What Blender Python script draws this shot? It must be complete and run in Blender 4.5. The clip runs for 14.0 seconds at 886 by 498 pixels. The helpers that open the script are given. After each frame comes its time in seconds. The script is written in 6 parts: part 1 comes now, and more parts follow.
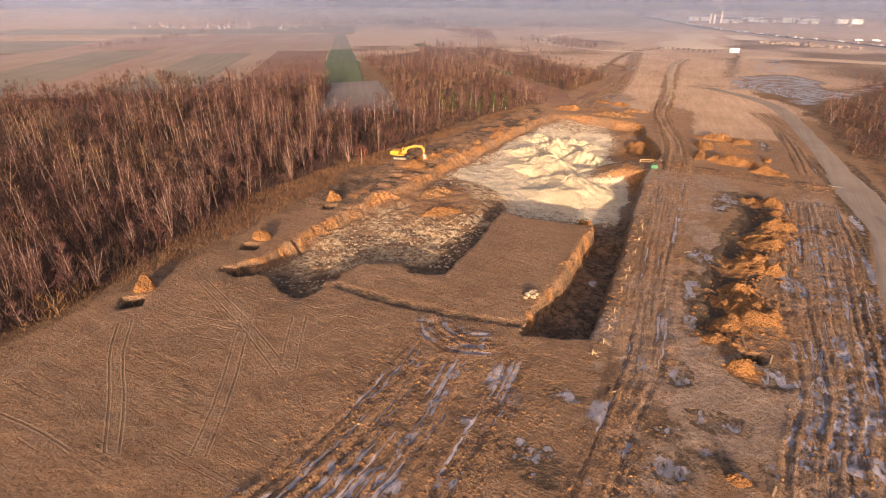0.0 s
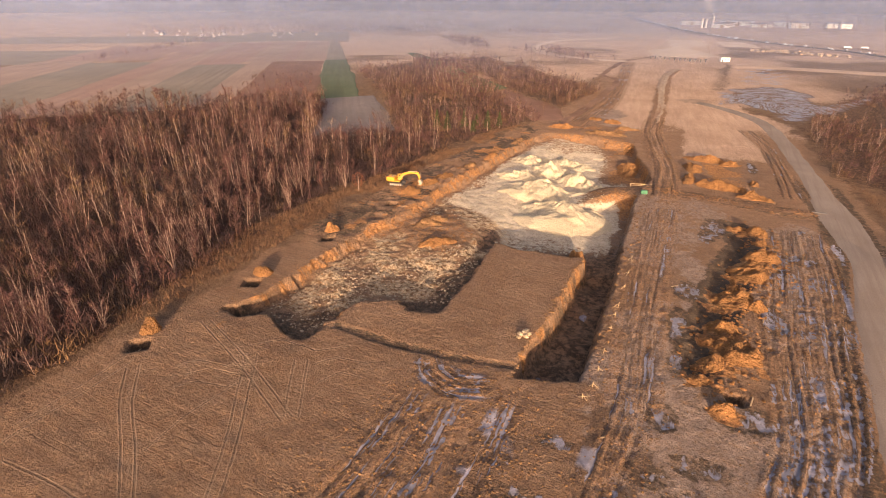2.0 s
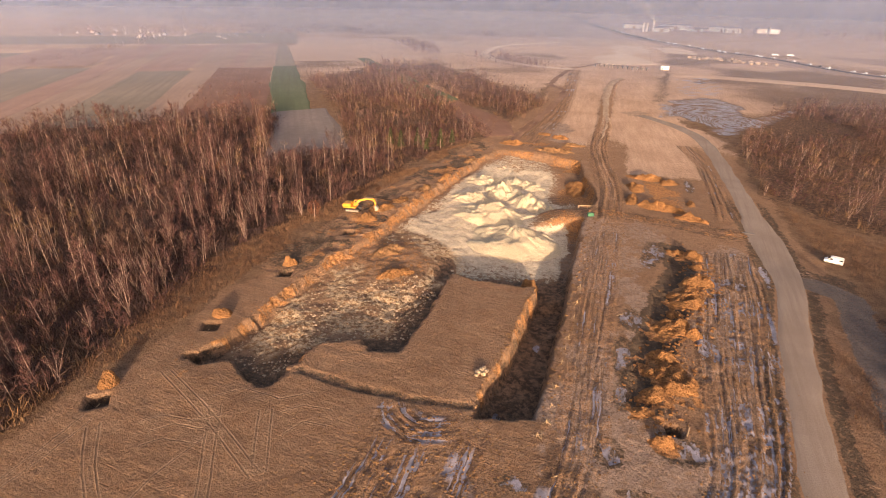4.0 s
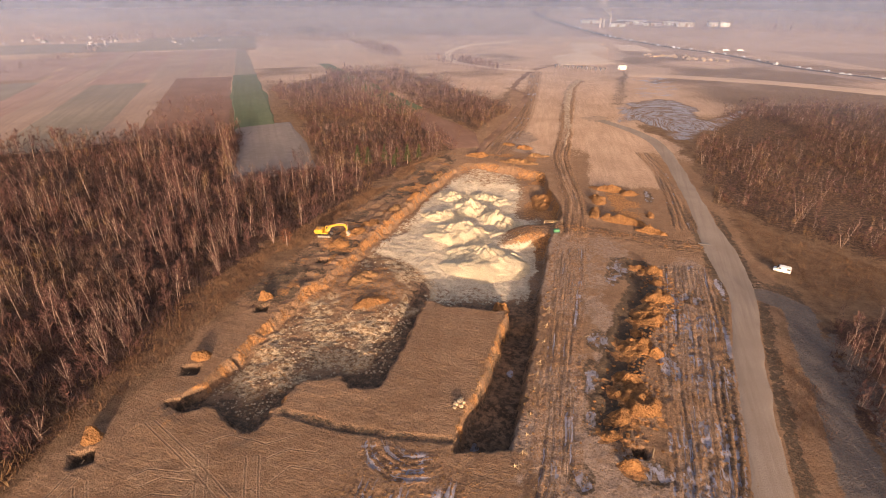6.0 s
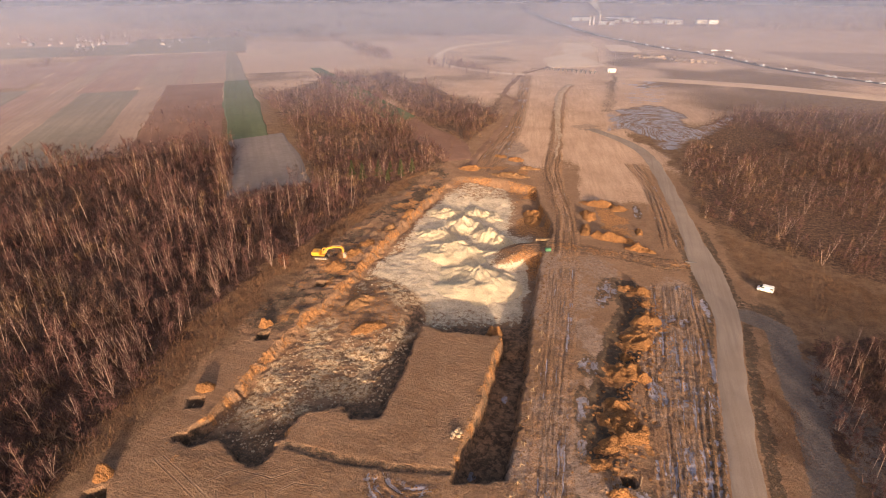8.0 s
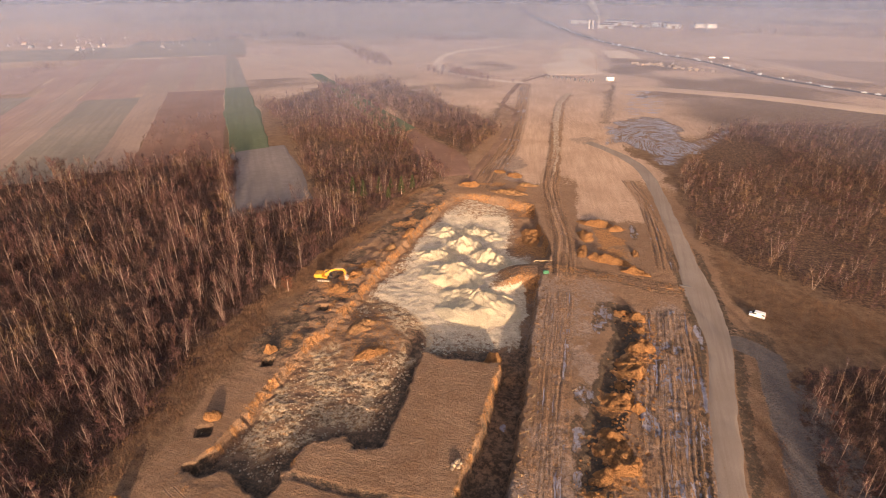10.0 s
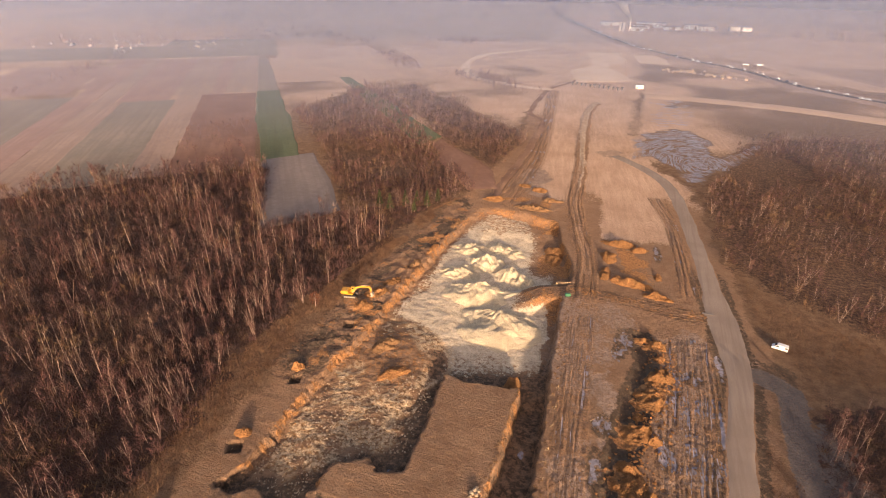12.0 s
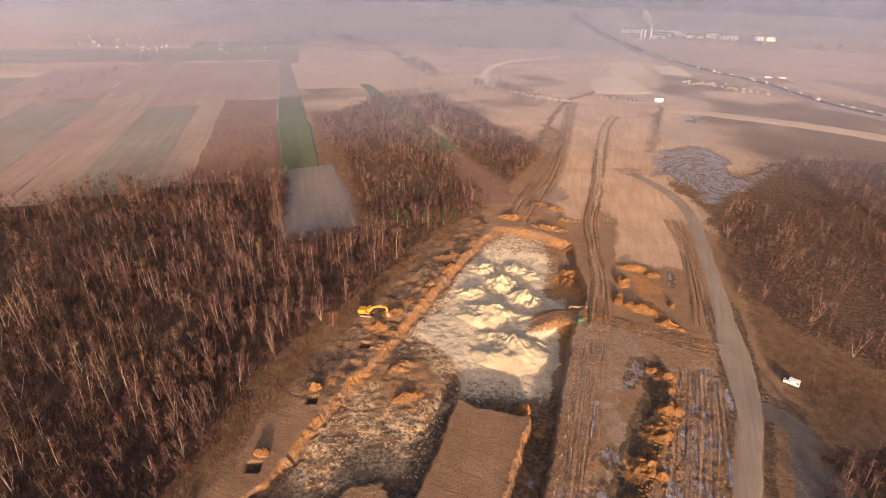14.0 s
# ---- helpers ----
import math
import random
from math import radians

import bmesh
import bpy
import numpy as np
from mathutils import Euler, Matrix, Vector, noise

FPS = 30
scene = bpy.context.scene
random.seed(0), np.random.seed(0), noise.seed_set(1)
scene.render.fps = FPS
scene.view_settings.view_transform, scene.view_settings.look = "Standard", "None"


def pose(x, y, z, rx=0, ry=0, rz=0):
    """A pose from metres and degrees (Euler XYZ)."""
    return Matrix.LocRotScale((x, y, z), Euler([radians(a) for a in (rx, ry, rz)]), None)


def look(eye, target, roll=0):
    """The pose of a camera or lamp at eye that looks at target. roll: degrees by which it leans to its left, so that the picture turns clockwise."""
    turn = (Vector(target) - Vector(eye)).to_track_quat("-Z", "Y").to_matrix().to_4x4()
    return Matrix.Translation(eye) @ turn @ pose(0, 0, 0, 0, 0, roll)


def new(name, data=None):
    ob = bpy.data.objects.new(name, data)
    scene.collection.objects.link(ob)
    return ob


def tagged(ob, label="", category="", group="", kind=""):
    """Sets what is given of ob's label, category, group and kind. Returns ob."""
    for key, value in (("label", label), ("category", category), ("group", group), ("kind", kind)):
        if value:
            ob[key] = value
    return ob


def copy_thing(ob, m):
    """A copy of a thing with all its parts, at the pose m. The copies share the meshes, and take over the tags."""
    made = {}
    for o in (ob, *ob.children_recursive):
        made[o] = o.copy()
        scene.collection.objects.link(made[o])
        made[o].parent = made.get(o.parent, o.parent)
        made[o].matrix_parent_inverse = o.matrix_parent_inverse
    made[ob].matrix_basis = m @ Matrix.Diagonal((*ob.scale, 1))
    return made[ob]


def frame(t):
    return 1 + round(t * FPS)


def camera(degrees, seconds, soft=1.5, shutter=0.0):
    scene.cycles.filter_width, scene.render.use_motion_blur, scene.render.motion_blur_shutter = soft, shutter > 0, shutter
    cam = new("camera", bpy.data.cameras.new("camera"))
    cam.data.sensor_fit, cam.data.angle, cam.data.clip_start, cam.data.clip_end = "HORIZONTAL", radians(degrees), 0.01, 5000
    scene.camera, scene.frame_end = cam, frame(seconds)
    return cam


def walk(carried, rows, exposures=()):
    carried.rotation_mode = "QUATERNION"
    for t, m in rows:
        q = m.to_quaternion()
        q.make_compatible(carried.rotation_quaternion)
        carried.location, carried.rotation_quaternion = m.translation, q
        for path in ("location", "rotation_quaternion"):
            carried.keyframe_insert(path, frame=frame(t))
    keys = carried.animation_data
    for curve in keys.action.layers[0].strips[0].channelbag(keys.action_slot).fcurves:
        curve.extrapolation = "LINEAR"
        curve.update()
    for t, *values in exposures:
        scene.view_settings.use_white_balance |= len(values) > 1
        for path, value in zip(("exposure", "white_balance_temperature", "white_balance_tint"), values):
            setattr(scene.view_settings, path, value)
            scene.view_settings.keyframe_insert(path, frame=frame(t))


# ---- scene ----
cam = camera(79.56, 14.0, 1.0)
PATH = [
    (0, (0.11, -114.8, 40.51), (-33.21, -30.71, -2.14), 0.21),
    (0.5, (0.13, -114.89, 41.79), (-33.18, -30.71, -0.69), 0.07),
    (1, (0.19, -114.89, 43.5), (-33.01, -30.62, 1.1), -0.09),
    (1.5, (0.14, -114.9, 45.44), (-32.73, -30.54, 2.99), -0.10),
    (2, (0.07, -114.9, 47.59), (-32.46, -30.42, 5.12), 0.10),
    (2.5, (-0.09, -114.97, 49.64), (-31.86, -30.22, 7.12), 0.49),
    (3, (-0.24, -115.01, 51.75), (-30.23, -29.66, 9.13), 0.80),
    (3.5, (-0.35, -115.02, 53.81), (-27.93, -28.96, 10.99), 1.01),
    (4, (-0.48, -114.99, 55.93), (-24.91, -28.02, 13.04), 1.02),
    (6.5, (-1.32, -115.24, 66.25), (-19.77, -27.31, 22.36), 0.06),
    (7, (-1.48, -115.29, 68.34), (-19.63, -27.4, 24.22), 0.03),
    (7.5, (-1.64, -115.32, 70.41), (-19.33, -27.46, 26.05), -0.01),
    (8, (-1.81, -115.3, 72.49), (-19.08, -27.44, 27.96), -0.00),
    (10.5, (-2.65, -115.13, 82.46), (-19.62, -27.4, 37.57), 0.47),
    (11, (-2.8, -115.06, 84.45), (-21.03, -27.67, 39.37), 0.54),
    (11.5, (-2.97, -114.99, 86.4), (-22.44, -27.94, 41.2), 0.66),
    (12, (-3.17, -114.96, 88.34), (-24.09, -28.33, 42.97), 0.78),
    (12.5, (-3.39, -114.97, 90.29), (-25.28, -28.61, 44.87), 0.99),
    (13, (-3.61, -114.95, 92.24), (-26.5, -28.85, 46.83), 1.16),
    (13.5, (-3.79, -114.94, 94.13), (-27.14, -28.94, 48.76), 1.27),
    (14, (-3.96, -114.93, 96.01), (-27.45, -28.94, 50.68), 1.49),
]
EXPOSURES = [(0.0, 1.38), (7.0, 1.31), (14.0, 1.27)]
walk(cam, rows=[(t, look(eye, target, roll)) for t, eye, target, roll in PATH], exposures=EXPOSURES)

# ---- world, sun and exposure ----
SUN_EL, SUN_AZ = 9.5, 160.5          # degrees; azimuth clockwise from +y
world = bpy.data.worlds.new("sky")
scene.world = world
world.use_nodes = True
wn = world.node_tree
sky = wn.nodes.new("ShaderNodeTexSky")
sky.sky_type = "NISHITA"
sky.sun_disc = False
sky.sun_elevation, sky.sun_rotation = radians(SUN_EL), radians(SUN_AZ)
sky.air_density, sky.dust_density, sky.ozone_density = 1.0, 5.0, 1.0
wn.nodes["Background"].inputs["Strength"].default_value = 0.15
veil = wn.nodes.new("ShaderNodeMix")          # thin haze greys the sky
veil.data_type = "RGBA"
veil.blend_type = "MULTIPLY"
veil.inputs[0].default_value = 1.0
veil.inputs[7].default_value = (1.0, 0.87, 0.90, 1)
wn.links.new(sky.outputs[0], veil.inputs[6])
wn.links.new(veil.outputs[2], wn.nodes["Background"].inputs[0])
sun_dir = Vector((math.sin(radians(SUN_AZ)) * math.cos(radians(SUN_EL)), math.cos(radians(SUN_AZ)) * math.cos(radians(SUN_EL)), math.sin(radians(SUN_EL))))
sun_data = bpy.data.lights.new("sun", "SUN")
sun_data.energy, sun_data.angle, sun_data.color = 3.6, radians(0.9), (1.0, 0.735, 0.52)
sun = new("sun", sun_data)
sun.matrix_world = look((0, 0, 300), Vector((0, 0, 300)) - sun_dir)


# ---- noise on arrays ----
TABLES = {}


def value_noise(x, y, seed):
    if seed not in TABLES:
        TABLES[seed] = np.random.RandomState(seed).rand(256, 256)
    table = TABLES[seed]
    xi, yi = np.floor(x).astype(int), np.floor(y).astype(int)
    fx, fy = x - xi, y - yi
    fx, fy = fx * fx * (3 - 2 * fx), fy * fy * (3 - 2 * fy)
    a, b = table[xi & 255, yi & 255], table[(xi + 1) & 255, yi & 255]
    c, d = table[xi & 255, (yi + 1) & 255], table[(xi + 1) & 255, (yi + 1) & 255]
    return (a + (b - a) * fx) * (1 - fy) + (c + (d - c) * fx) * fy


def fbm(x, y, size, octaves, seed):
    """Noise from -1 to 1 whose largest lumps are size metres wide."""
    x, y = np.asarray(x, float), np.asarray(y, float)
    total, amp, norm = 0, 1.0, 0
    for k in range(octaves):
        s = 2 ** k / size
        total = total + amp * (2 * value_noise(x * s + 17.3 * k, y * s + 9.1 * k, seed + k) - 1)
        norm, amp = norm + amp, amp * 0.5
    return total / norm * 1.5


def smooth(a, b, v):
    u = np.clip((v - a) / (b - a), 0, 1)
    return u * u * (3 - 2 * u)


def line_distance(x, y, pts):
    """Distance to a polyline, and how far along it in metres."""
    best, along, run = np.full(np.shape(x), 1e9), np.zeros(np.shape(x)), 0.0
    for (ax, ay), (bx, by) in zip(pts[:-1], pts[1:]):
        dx, dy = bx - ax, by - ay
        length = math.hypot(dx, dy)
        u = np.clip(((x - ax) * dx + (y - ay) * dy) / length ** 2, 0, 1)
        d = np.hypot(x - ax - u * dx, y - ay - u * dy)
        near = d < best
        best = np.where(near, d, best)
        along = np.where(near, run + u * length, along)
        run += length
    return best, along


def inside(x, y, pts):
    """Metres inside a polygon (negative outside)."""
    d, _ = line_distance(x, y, list(pts) + [pts[0]])
    odd = np.zeros(np.shape(x), bool)
    for (ax, ay), (bx, by) in zip(pts, list(pts[1:]) + [pts[0]]):
        if ay != by:
            odd ^= ((ay > y) != (by > y)) & (x < (bx - ax) * (y - ay) / (by - ay) + ax)
    return np.where(odd, d, -d)


def curve_points(pts, step):
    """A smooth line through the points, every step metres."""
    pts = [Vector((*p[:2], 0)) for p in pts]
    pts = [2 * pts[0] - pts[1]] + pts + [2 * pts[-1] - pts[-2]]
    out = []
    for a, b, c, d in zip(pts, pts[1:], pts[2:], pts[3:]):
        n = max(1, int((c - b).length / step))
        for k in range(n):
            t = k / n
            p = 0.5 * (2 * b + (c - a) * t + (2 * a - 5 * b + 4 * c - d) * t * t + (3 * b - a - 3 * c + d) * t ** 3)
            out.append((p.x, p.y))
    out.append((pts[-2].x, pts[-2].y))
    return out


# ---- materials ----
def shader(name, rough=0.85, spec=0.25, metal=0.0):
    m = bpy.data.materials.new(name)
    m.use_nodes = True
    b = m.node_tree.nodes["Principled BSDF"]
    b.inputs["Roughness"].default_value = rough
    b.inputs["Specular IOR Level"].default_value = spec
    b.inputs["Metallic"].default_value = metal
    return m, m.node_tree, b


def node(tree, kind, **values):
    n = tree.nodes.new(kind)
    for key, value in values.items():
        n.inputs[key.replace("_", " ")].default_value = value
    return n


def mix(tree, factor, a, b):
    """A colour mix; factor, a and b are sockets or values."""
    n = tree.nodes.new("ShaderNodeMix")
    n.data_type = "RGBA"
    for index, v in ((0, factor), (6, a), (7, b)):
        if hasattr(v, "is_linked"):
            tree.links.new(v, n.inputs[index])
        else:
            n.inputs[index].default_value = (*v, 1) if isinstance(v, tuple) else v
    return n.outputs[2]


def noise_fac(tree, scale, lo=0.35, hi=0.65, detail=5.0, stretch=None, rough=0.6):
    pos = tree.nodes.new("ShaderNodeNewGeometry").outputs["Position"]
    if stretch:
        mp = tree.nodes.new("ShaderNodeMapping")      # turned first, then drawn out
        mp.vector_type = "TEXTURE"
        mp.inputs["Scale"].default_value = [1 / v for v in stretch[:3]]
        mp.inputs["Rotation"].default_value = (0, 0, radians(stretch[3]))
        tree.links.new(pos, mp.inputs[0])
        pos = mp.outputs[0]
    n = node(tree, "ShaderNodeTexNoise", Scale=scale, Detail=detail, Roughness=rough)
    tree.links.new(pos, n.inputs["Vector"])
    r = node(tree, "ShaderNodeMapRange", From_Min=lo, From_Max=hi)
    tree.links.new(n.outputs[0], r.inputs[0])
    return r.outputs[0]


def attribute(tree, name):
    n = tree.nodes.new("ShaderNodeAttribute")
    n.attribute_name = name
    return n.outputs["Fac"]


def bump(tree, b, height, strength, distance):
    n = node(tree, "ShaderNodeBump", Strength=strength, Distance=distance)
    tree.links.new(height, n.inputs["Height"])
    tree.links.new(n.outputs[0], b.inputs["Normal"])


def math_node(tree, op, a, b):
    n = tree.nodes.new("ShaderNodeMath")
    n.operation = op
    for k, v in enumerate((a, b)):
        if hasattr(v, "is_linked"):
            tree.links.new(v, n.inputs[k])
        else:
            n.inputs[k].default_value = v
    return n.outputs[0]


def earthy(name, dark, light, scale=0.8, rough=0.9, relief=0.6, distance=0.25, fine=6.0, spec=0.15):
    """Loose or rough matter: two colours in large and small patches, with relief."""
    m, t, b = shader(name, rough, spec)
    big = noise_fac(t, scale * 0.25, 0.38, 0.62)
    small = noise_fac(t, fine, 0.3, 0.7, 6.0)
    c = mix(t, big, dark, light)
    c2 = mix(t, math_node(t, "MULTIPLY", small, 0.55), c, tuple(0.55 * v for v in dark))
    t.links.new(c2, b.inputs["Base Color"])
    bump(t, b, math_node(t, "ADD", small, noise_fac(t, scale * 2, 0.3, 0.7)), relief, distance)
    return m


def plain(name, colour, rough=0.5, spec=0.4, metal=0.0, wear=0.25, scale=3.0):
    """A made surface with slight dirt and wear."""
    m, t, b = shader(name, rough, spec, metal)
    f = math_node(t, "MULTIPLY", noise_fac(t, scale, 0.4, 0.75, 6.0), wear)
    t.links.new(mix(t, f, colour, tuple(0.45 * v + 0.02 for v in colour)), b.inputs["Base Color"])
    return m


def ground_material():
    m, t, b = shader("soil", 0.9, 0.2)
    mul = lambda p, q: math_node(t, "MULTIPLY", p, q)
    inv = lambda p: math_node(t, "SUBTRACT", 1.0, p)
    fine = noise_fac(t, 1.5, 0.40, 0.60, 8.0, rough=0.72)
    mid, big = noise_fac(t, 0.35, 0.35, 0.65), noise_fac(t, 0.05, 0.38, 0.62)
    grit = noise_fac(t, 4.0, 0.42, 0.58, 4.0)
    fray = math_node(t, "SUBTRACT", noise_fac(t, 0.9, 0.25, 0.75, 8.0, rough=0.7), 0.5)

    def frayed(name, lo=0.38, hi=0.58, amount=0.8):
        """A mask with a ragged edge."""
        r = node(t, "ShaderNodeMapRange", From_Min=lo, From_Max=hi)
        mask = attribute(t, name)
        t.links.new(math_node(t, "ADD", mask, mul(mul(fray, amount), math_node(t, "MINIMUM", mul(mask, 4.0), 1.0))), r.inputs[0])
        return r.outputs[0]

    bladed = attribute(t, "bladed")
    streak = noise_fac(t, 0.6, 0.38, 0.62, 5.0, (1.0, 0.07, 1.0, 3.0))
    cross = noise_fac(t, 0.9, 0.4, 0.66, 3.0, (0.10, 1.0, 1.0, -4.0))
    # edges left by the grader's blade, and fine drag marks between them
    furrow = noise_fac(t, 0.62, 0.0, 1.0, 2.0, (0.045, 1.0, 1.0, -6.0), 0.4)
    cut_line, cut_rim = node(t, "ShaderNodeMapRange", From_Min=0.022, From_Max=0.004), node(t, "ShaderNodeMapRange", From_Min=0.05, From_Max=0.02)
    t.links.new(math_node(t, "ABSOLUTE", math_node(t, "SUBTRACT", furrow, 0.5), 0.0), cut_line.inputs[0])
    t.links.new(math_node(t, "ABSOLUTE", math_node(t, "SUBTRACT", furrow, 0.455), 0.0), cut_rim.inputs[0])
    scratch = noise_fac(t, 2.4, 0.47, 0.58, 3.0, (0.05, 1.0, 1.0, 5.0))
    scratch2 = noise_fac(t, 2.0, 0.50, 0.60, 3.0, (0.06, 1.0, 1.0, -10.0))
    patchy = noise_fac(t, 0.11, 0.40, 0.60, 4.0)
    c = mix(t, big, (0.325, 0.19, 0.11), (0.25, 0.142, 0.08))
    c = mix(t, mul(mid, 0.55), c, (0.385, 0.255, 0.16))
    c = mix(t, mul(patchy, 0.45), c, (0.225, 0.128, 0.072))
    c = mix(t, mul(mul(cross, 0.22), bladed), c, (0.17, 0.10, 0.06))
    c = mix(t, mul(mul(scratch, 0.2), bladed), c, (0.16, 0.092, 0.052))
    c = mix(t, mul(mul(scratch2, 0.18), bladed), c, (0.46, 0.30, 0.185))
    worn_line = mul(noise_fac(t, 0.14, 0.42, 0.62, 3.0), math_node(t, "ADD", 0.35, mul(mid, 0.65)))
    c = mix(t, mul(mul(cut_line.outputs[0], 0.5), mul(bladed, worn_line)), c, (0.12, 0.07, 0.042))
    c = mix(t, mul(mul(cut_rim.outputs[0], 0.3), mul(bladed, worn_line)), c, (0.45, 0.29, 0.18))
    # brown dry grass, leaf litter, pale dry earth
    c = mix(t, frayed("grass"), c, mix(t, mid, (0.145, 0.085, 0.05), (0.25, 0.155, 0.088)))
    c = mix(t, frayed("litter"), c, mix(t, mid, (0.05, 0.030, 0.024), (0.10, 0.056, 0.039)))
    c = mix(t, frayed("dry"), c, mix(t, mul(streak, 0.4), mix(t, big, (0.66, 0.455, 0.315), (0.55, 0.37, 0.25)), mix(t, mid, (0.45, 0.295, 0.20), (0.30, 0.185, 0.115))))
    # churned ground, wet mud with the pit's painted shade in the same tone, grey gravel
    c = mix(t, mul(attribute(t, "track"), 0.7), c, mix(t, fine, (0.40, 0.235, 0.135), (0.215, 0.13, 0.08)))
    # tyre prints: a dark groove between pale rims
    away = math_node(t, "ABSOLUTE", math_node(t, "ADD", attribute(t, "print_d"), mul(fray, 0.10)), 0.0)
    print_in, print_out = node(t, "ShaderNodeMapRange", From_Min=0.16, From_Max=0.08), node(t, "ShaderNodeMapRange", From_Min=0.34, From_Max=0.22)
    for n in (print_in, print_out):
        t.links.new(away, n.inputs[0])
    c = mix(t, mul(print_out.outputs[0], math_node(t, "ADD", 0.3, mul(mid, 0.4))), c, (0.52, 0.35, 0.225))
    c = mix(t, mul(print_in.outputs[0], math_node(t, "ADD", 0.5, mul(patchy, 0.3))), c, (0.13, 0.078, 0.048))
    c = mix(t, frayed("silt", 0.3, 0.7), c, mix(t, mid, (0.40, 0.29, 0.22), mix(t, fine, (0.34, 0.24, 0.18), (0.24, 0.165, 0.12))))
    c = mix(t, frayed("mud_shade"), c, mix(t, mid, (0.075, 0.052, 0.035), (0.14, 0.098, 0.064)))
    c = mix(t, frayed("grey"), c, mix(t, mid, (0.14, 0.12, 0.112), (0.20, 0.165, 0.145)))
    # lanes of wheel ruts: lines that run along them
    lane = attribute(t, "lane")
    at = t.nodes.new("ShaderNodeCombineXYZ")
    wobble = mul(fray, 0.22)
    t.links.new(math_node(t, "ADD", attribute(t, "lane_s"), wobble), at.inputs[0])
    t.links.new(mul(attribute(t, "lane_a"), 0.036), at.inputs[1])
    lines = node(t, "ShaderNodeTexNoise", Scale=1.5, Detail=3.0, Roughness=0.5)
    t.links.new(at.outputs[0], lines.inputs["Vector"])
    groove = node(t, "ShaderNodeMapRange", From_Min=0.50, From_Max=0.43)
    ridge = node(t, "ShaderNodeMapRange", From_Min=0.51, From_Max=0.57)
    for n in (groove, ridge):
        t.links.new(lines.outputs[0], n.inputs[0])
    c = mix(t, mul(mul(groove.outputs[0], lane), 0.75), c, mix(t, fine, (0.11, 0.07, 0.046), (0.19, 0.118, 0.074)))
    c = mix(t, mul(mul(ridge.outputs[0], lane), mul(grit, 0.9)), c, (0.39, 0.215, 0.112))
    pool = node(t, "ShaderNodeMapRange", From_Min=0.0, From_Max=0.035)
    level = math_node(t, "ADD", math_node(t, "SUBTRACT", attribute(t, "lane_ice"), lines.outputs[0]), mul(math_node(t, "SUBTRACT", noise_fac(t, 0.16, 0.3, 0.7, 3.0), 0.5), 0.08))
    t.links.new(level, pool.inputs[0])
    # orange clay, pale rubble, pale sand
    c = mix(t, frayed("clay"), c, mix(t, fine, (0.52, 0.255, 0.095), mix(t, mid, (0.19, 0.10, 0.05), (0.40, 0.19, 0.075))))
    rub = mix(t, noise_fac(t, 0.9, 0.42, 0.57, 8.0, rough=0.7), (0.69, 0.52, 0.325), mix(t, mid, (0.34, 0.185, 0.085), (0.15, 0.09, 0.052)))
    c = mix(t, frayed("rubble"), c, rub)
    sand = frayed("sand")
    c = mix(t, sand, c, mix(t, mul(mid, 0.9), (0.67, 0.56, 0.40), mix(t, fine, (0.55, 0.45, 0.325), (0.33, 0.26, 0.18))))
    bare = inv(mul(sand, 0.5))
    # ice in the ruts and hollows
    broken = noise_fac(t, 1.1, 0.42, 0.50, 6.0, (1.0, 0.33, 1.0, -4.0), 0.7)
    ice = math_node(t, "MAXIMUM", mul(frayed("ice", 0.42, 0.5, 0.9), broken), mul(pool.outputs[0], lane))
    keep = inv(ice)
    crumbs = noise_fac(t, 1.9, 0.53, 0.59, 5.0, rough=0.7)
    c = mix(t, mul(crumbs, math_node(t, "ADD", 0.16, mul(attribute(t, "track"), 0.4))), c, (0.48, 0.27, 0.135))
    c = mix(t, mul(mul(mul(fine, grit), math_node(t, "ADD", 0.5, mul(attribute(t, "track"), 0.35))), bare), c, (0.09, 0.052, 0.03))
    c = mix(t, ice, c, mix(t, mid, (0.17, 0.155, 0.17), mix(t, fine, (0.40, 0.36, 0.40), (0.24, 0.215, 0.235))))
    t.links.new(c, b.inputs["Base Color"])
    r = node(t, "ShaderNodeMapRange", From_Min=0.0, From_Max=1.0, To_Min=0.92, To_Max=0.3)
    t.links.new(ice, r.inputs[0])
    t.links.new(r.outputs[0], b.inputs["Roughness"])
    h = math_node(t, "ADD", math_node(t, "ADD", mul(fine, -0.7), mul(grit, -0.25)), mul(cross, 0.15))
    h = math_node(t, "ADD", h, mul(mul(lines.outputs[0], lane), 2.4))
    h = math_node(t, "SUBTRACT", h, mul(math_node(t, "ADD", mul(cut_line.outputs[0], mul(bladed, worn_line)), mul(print_in.outputs[0], 1.2)), 0.5))
    h = math_node(t, "ADD", h, mul(math_node(t, "ADD", mul(cut_rim.outputs[0], mul(bladed, worn_line)), print_out.outputs[0]), 0.25))
    bump(t, b, mul(mul(h, bare), keep), 0.9, 0.30)
    return m


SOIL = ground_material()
CLAY = earthy("orange_clay", (0.30, 0.15, 0.062), (0.53, 0.26, 0.098), 1.6, relief=1.0, distance=0.4, fine=3.0)
SAND = earthy("pale_sand", (0.56, 0.46, 0.31), (0.65, 0.545, 0.37), 0.9, relief=0.7, fine=3.0)
STONE = earthy("pale_rubble", (0.34, 0.24, 0.145), (0.60, 0.47, 0.32), 2.0, fine=5.0)
CLOD = earthy("brown_clods", (0.18, 0.10, 0.05), (0.36, 0.20, 0.09), 2.0)


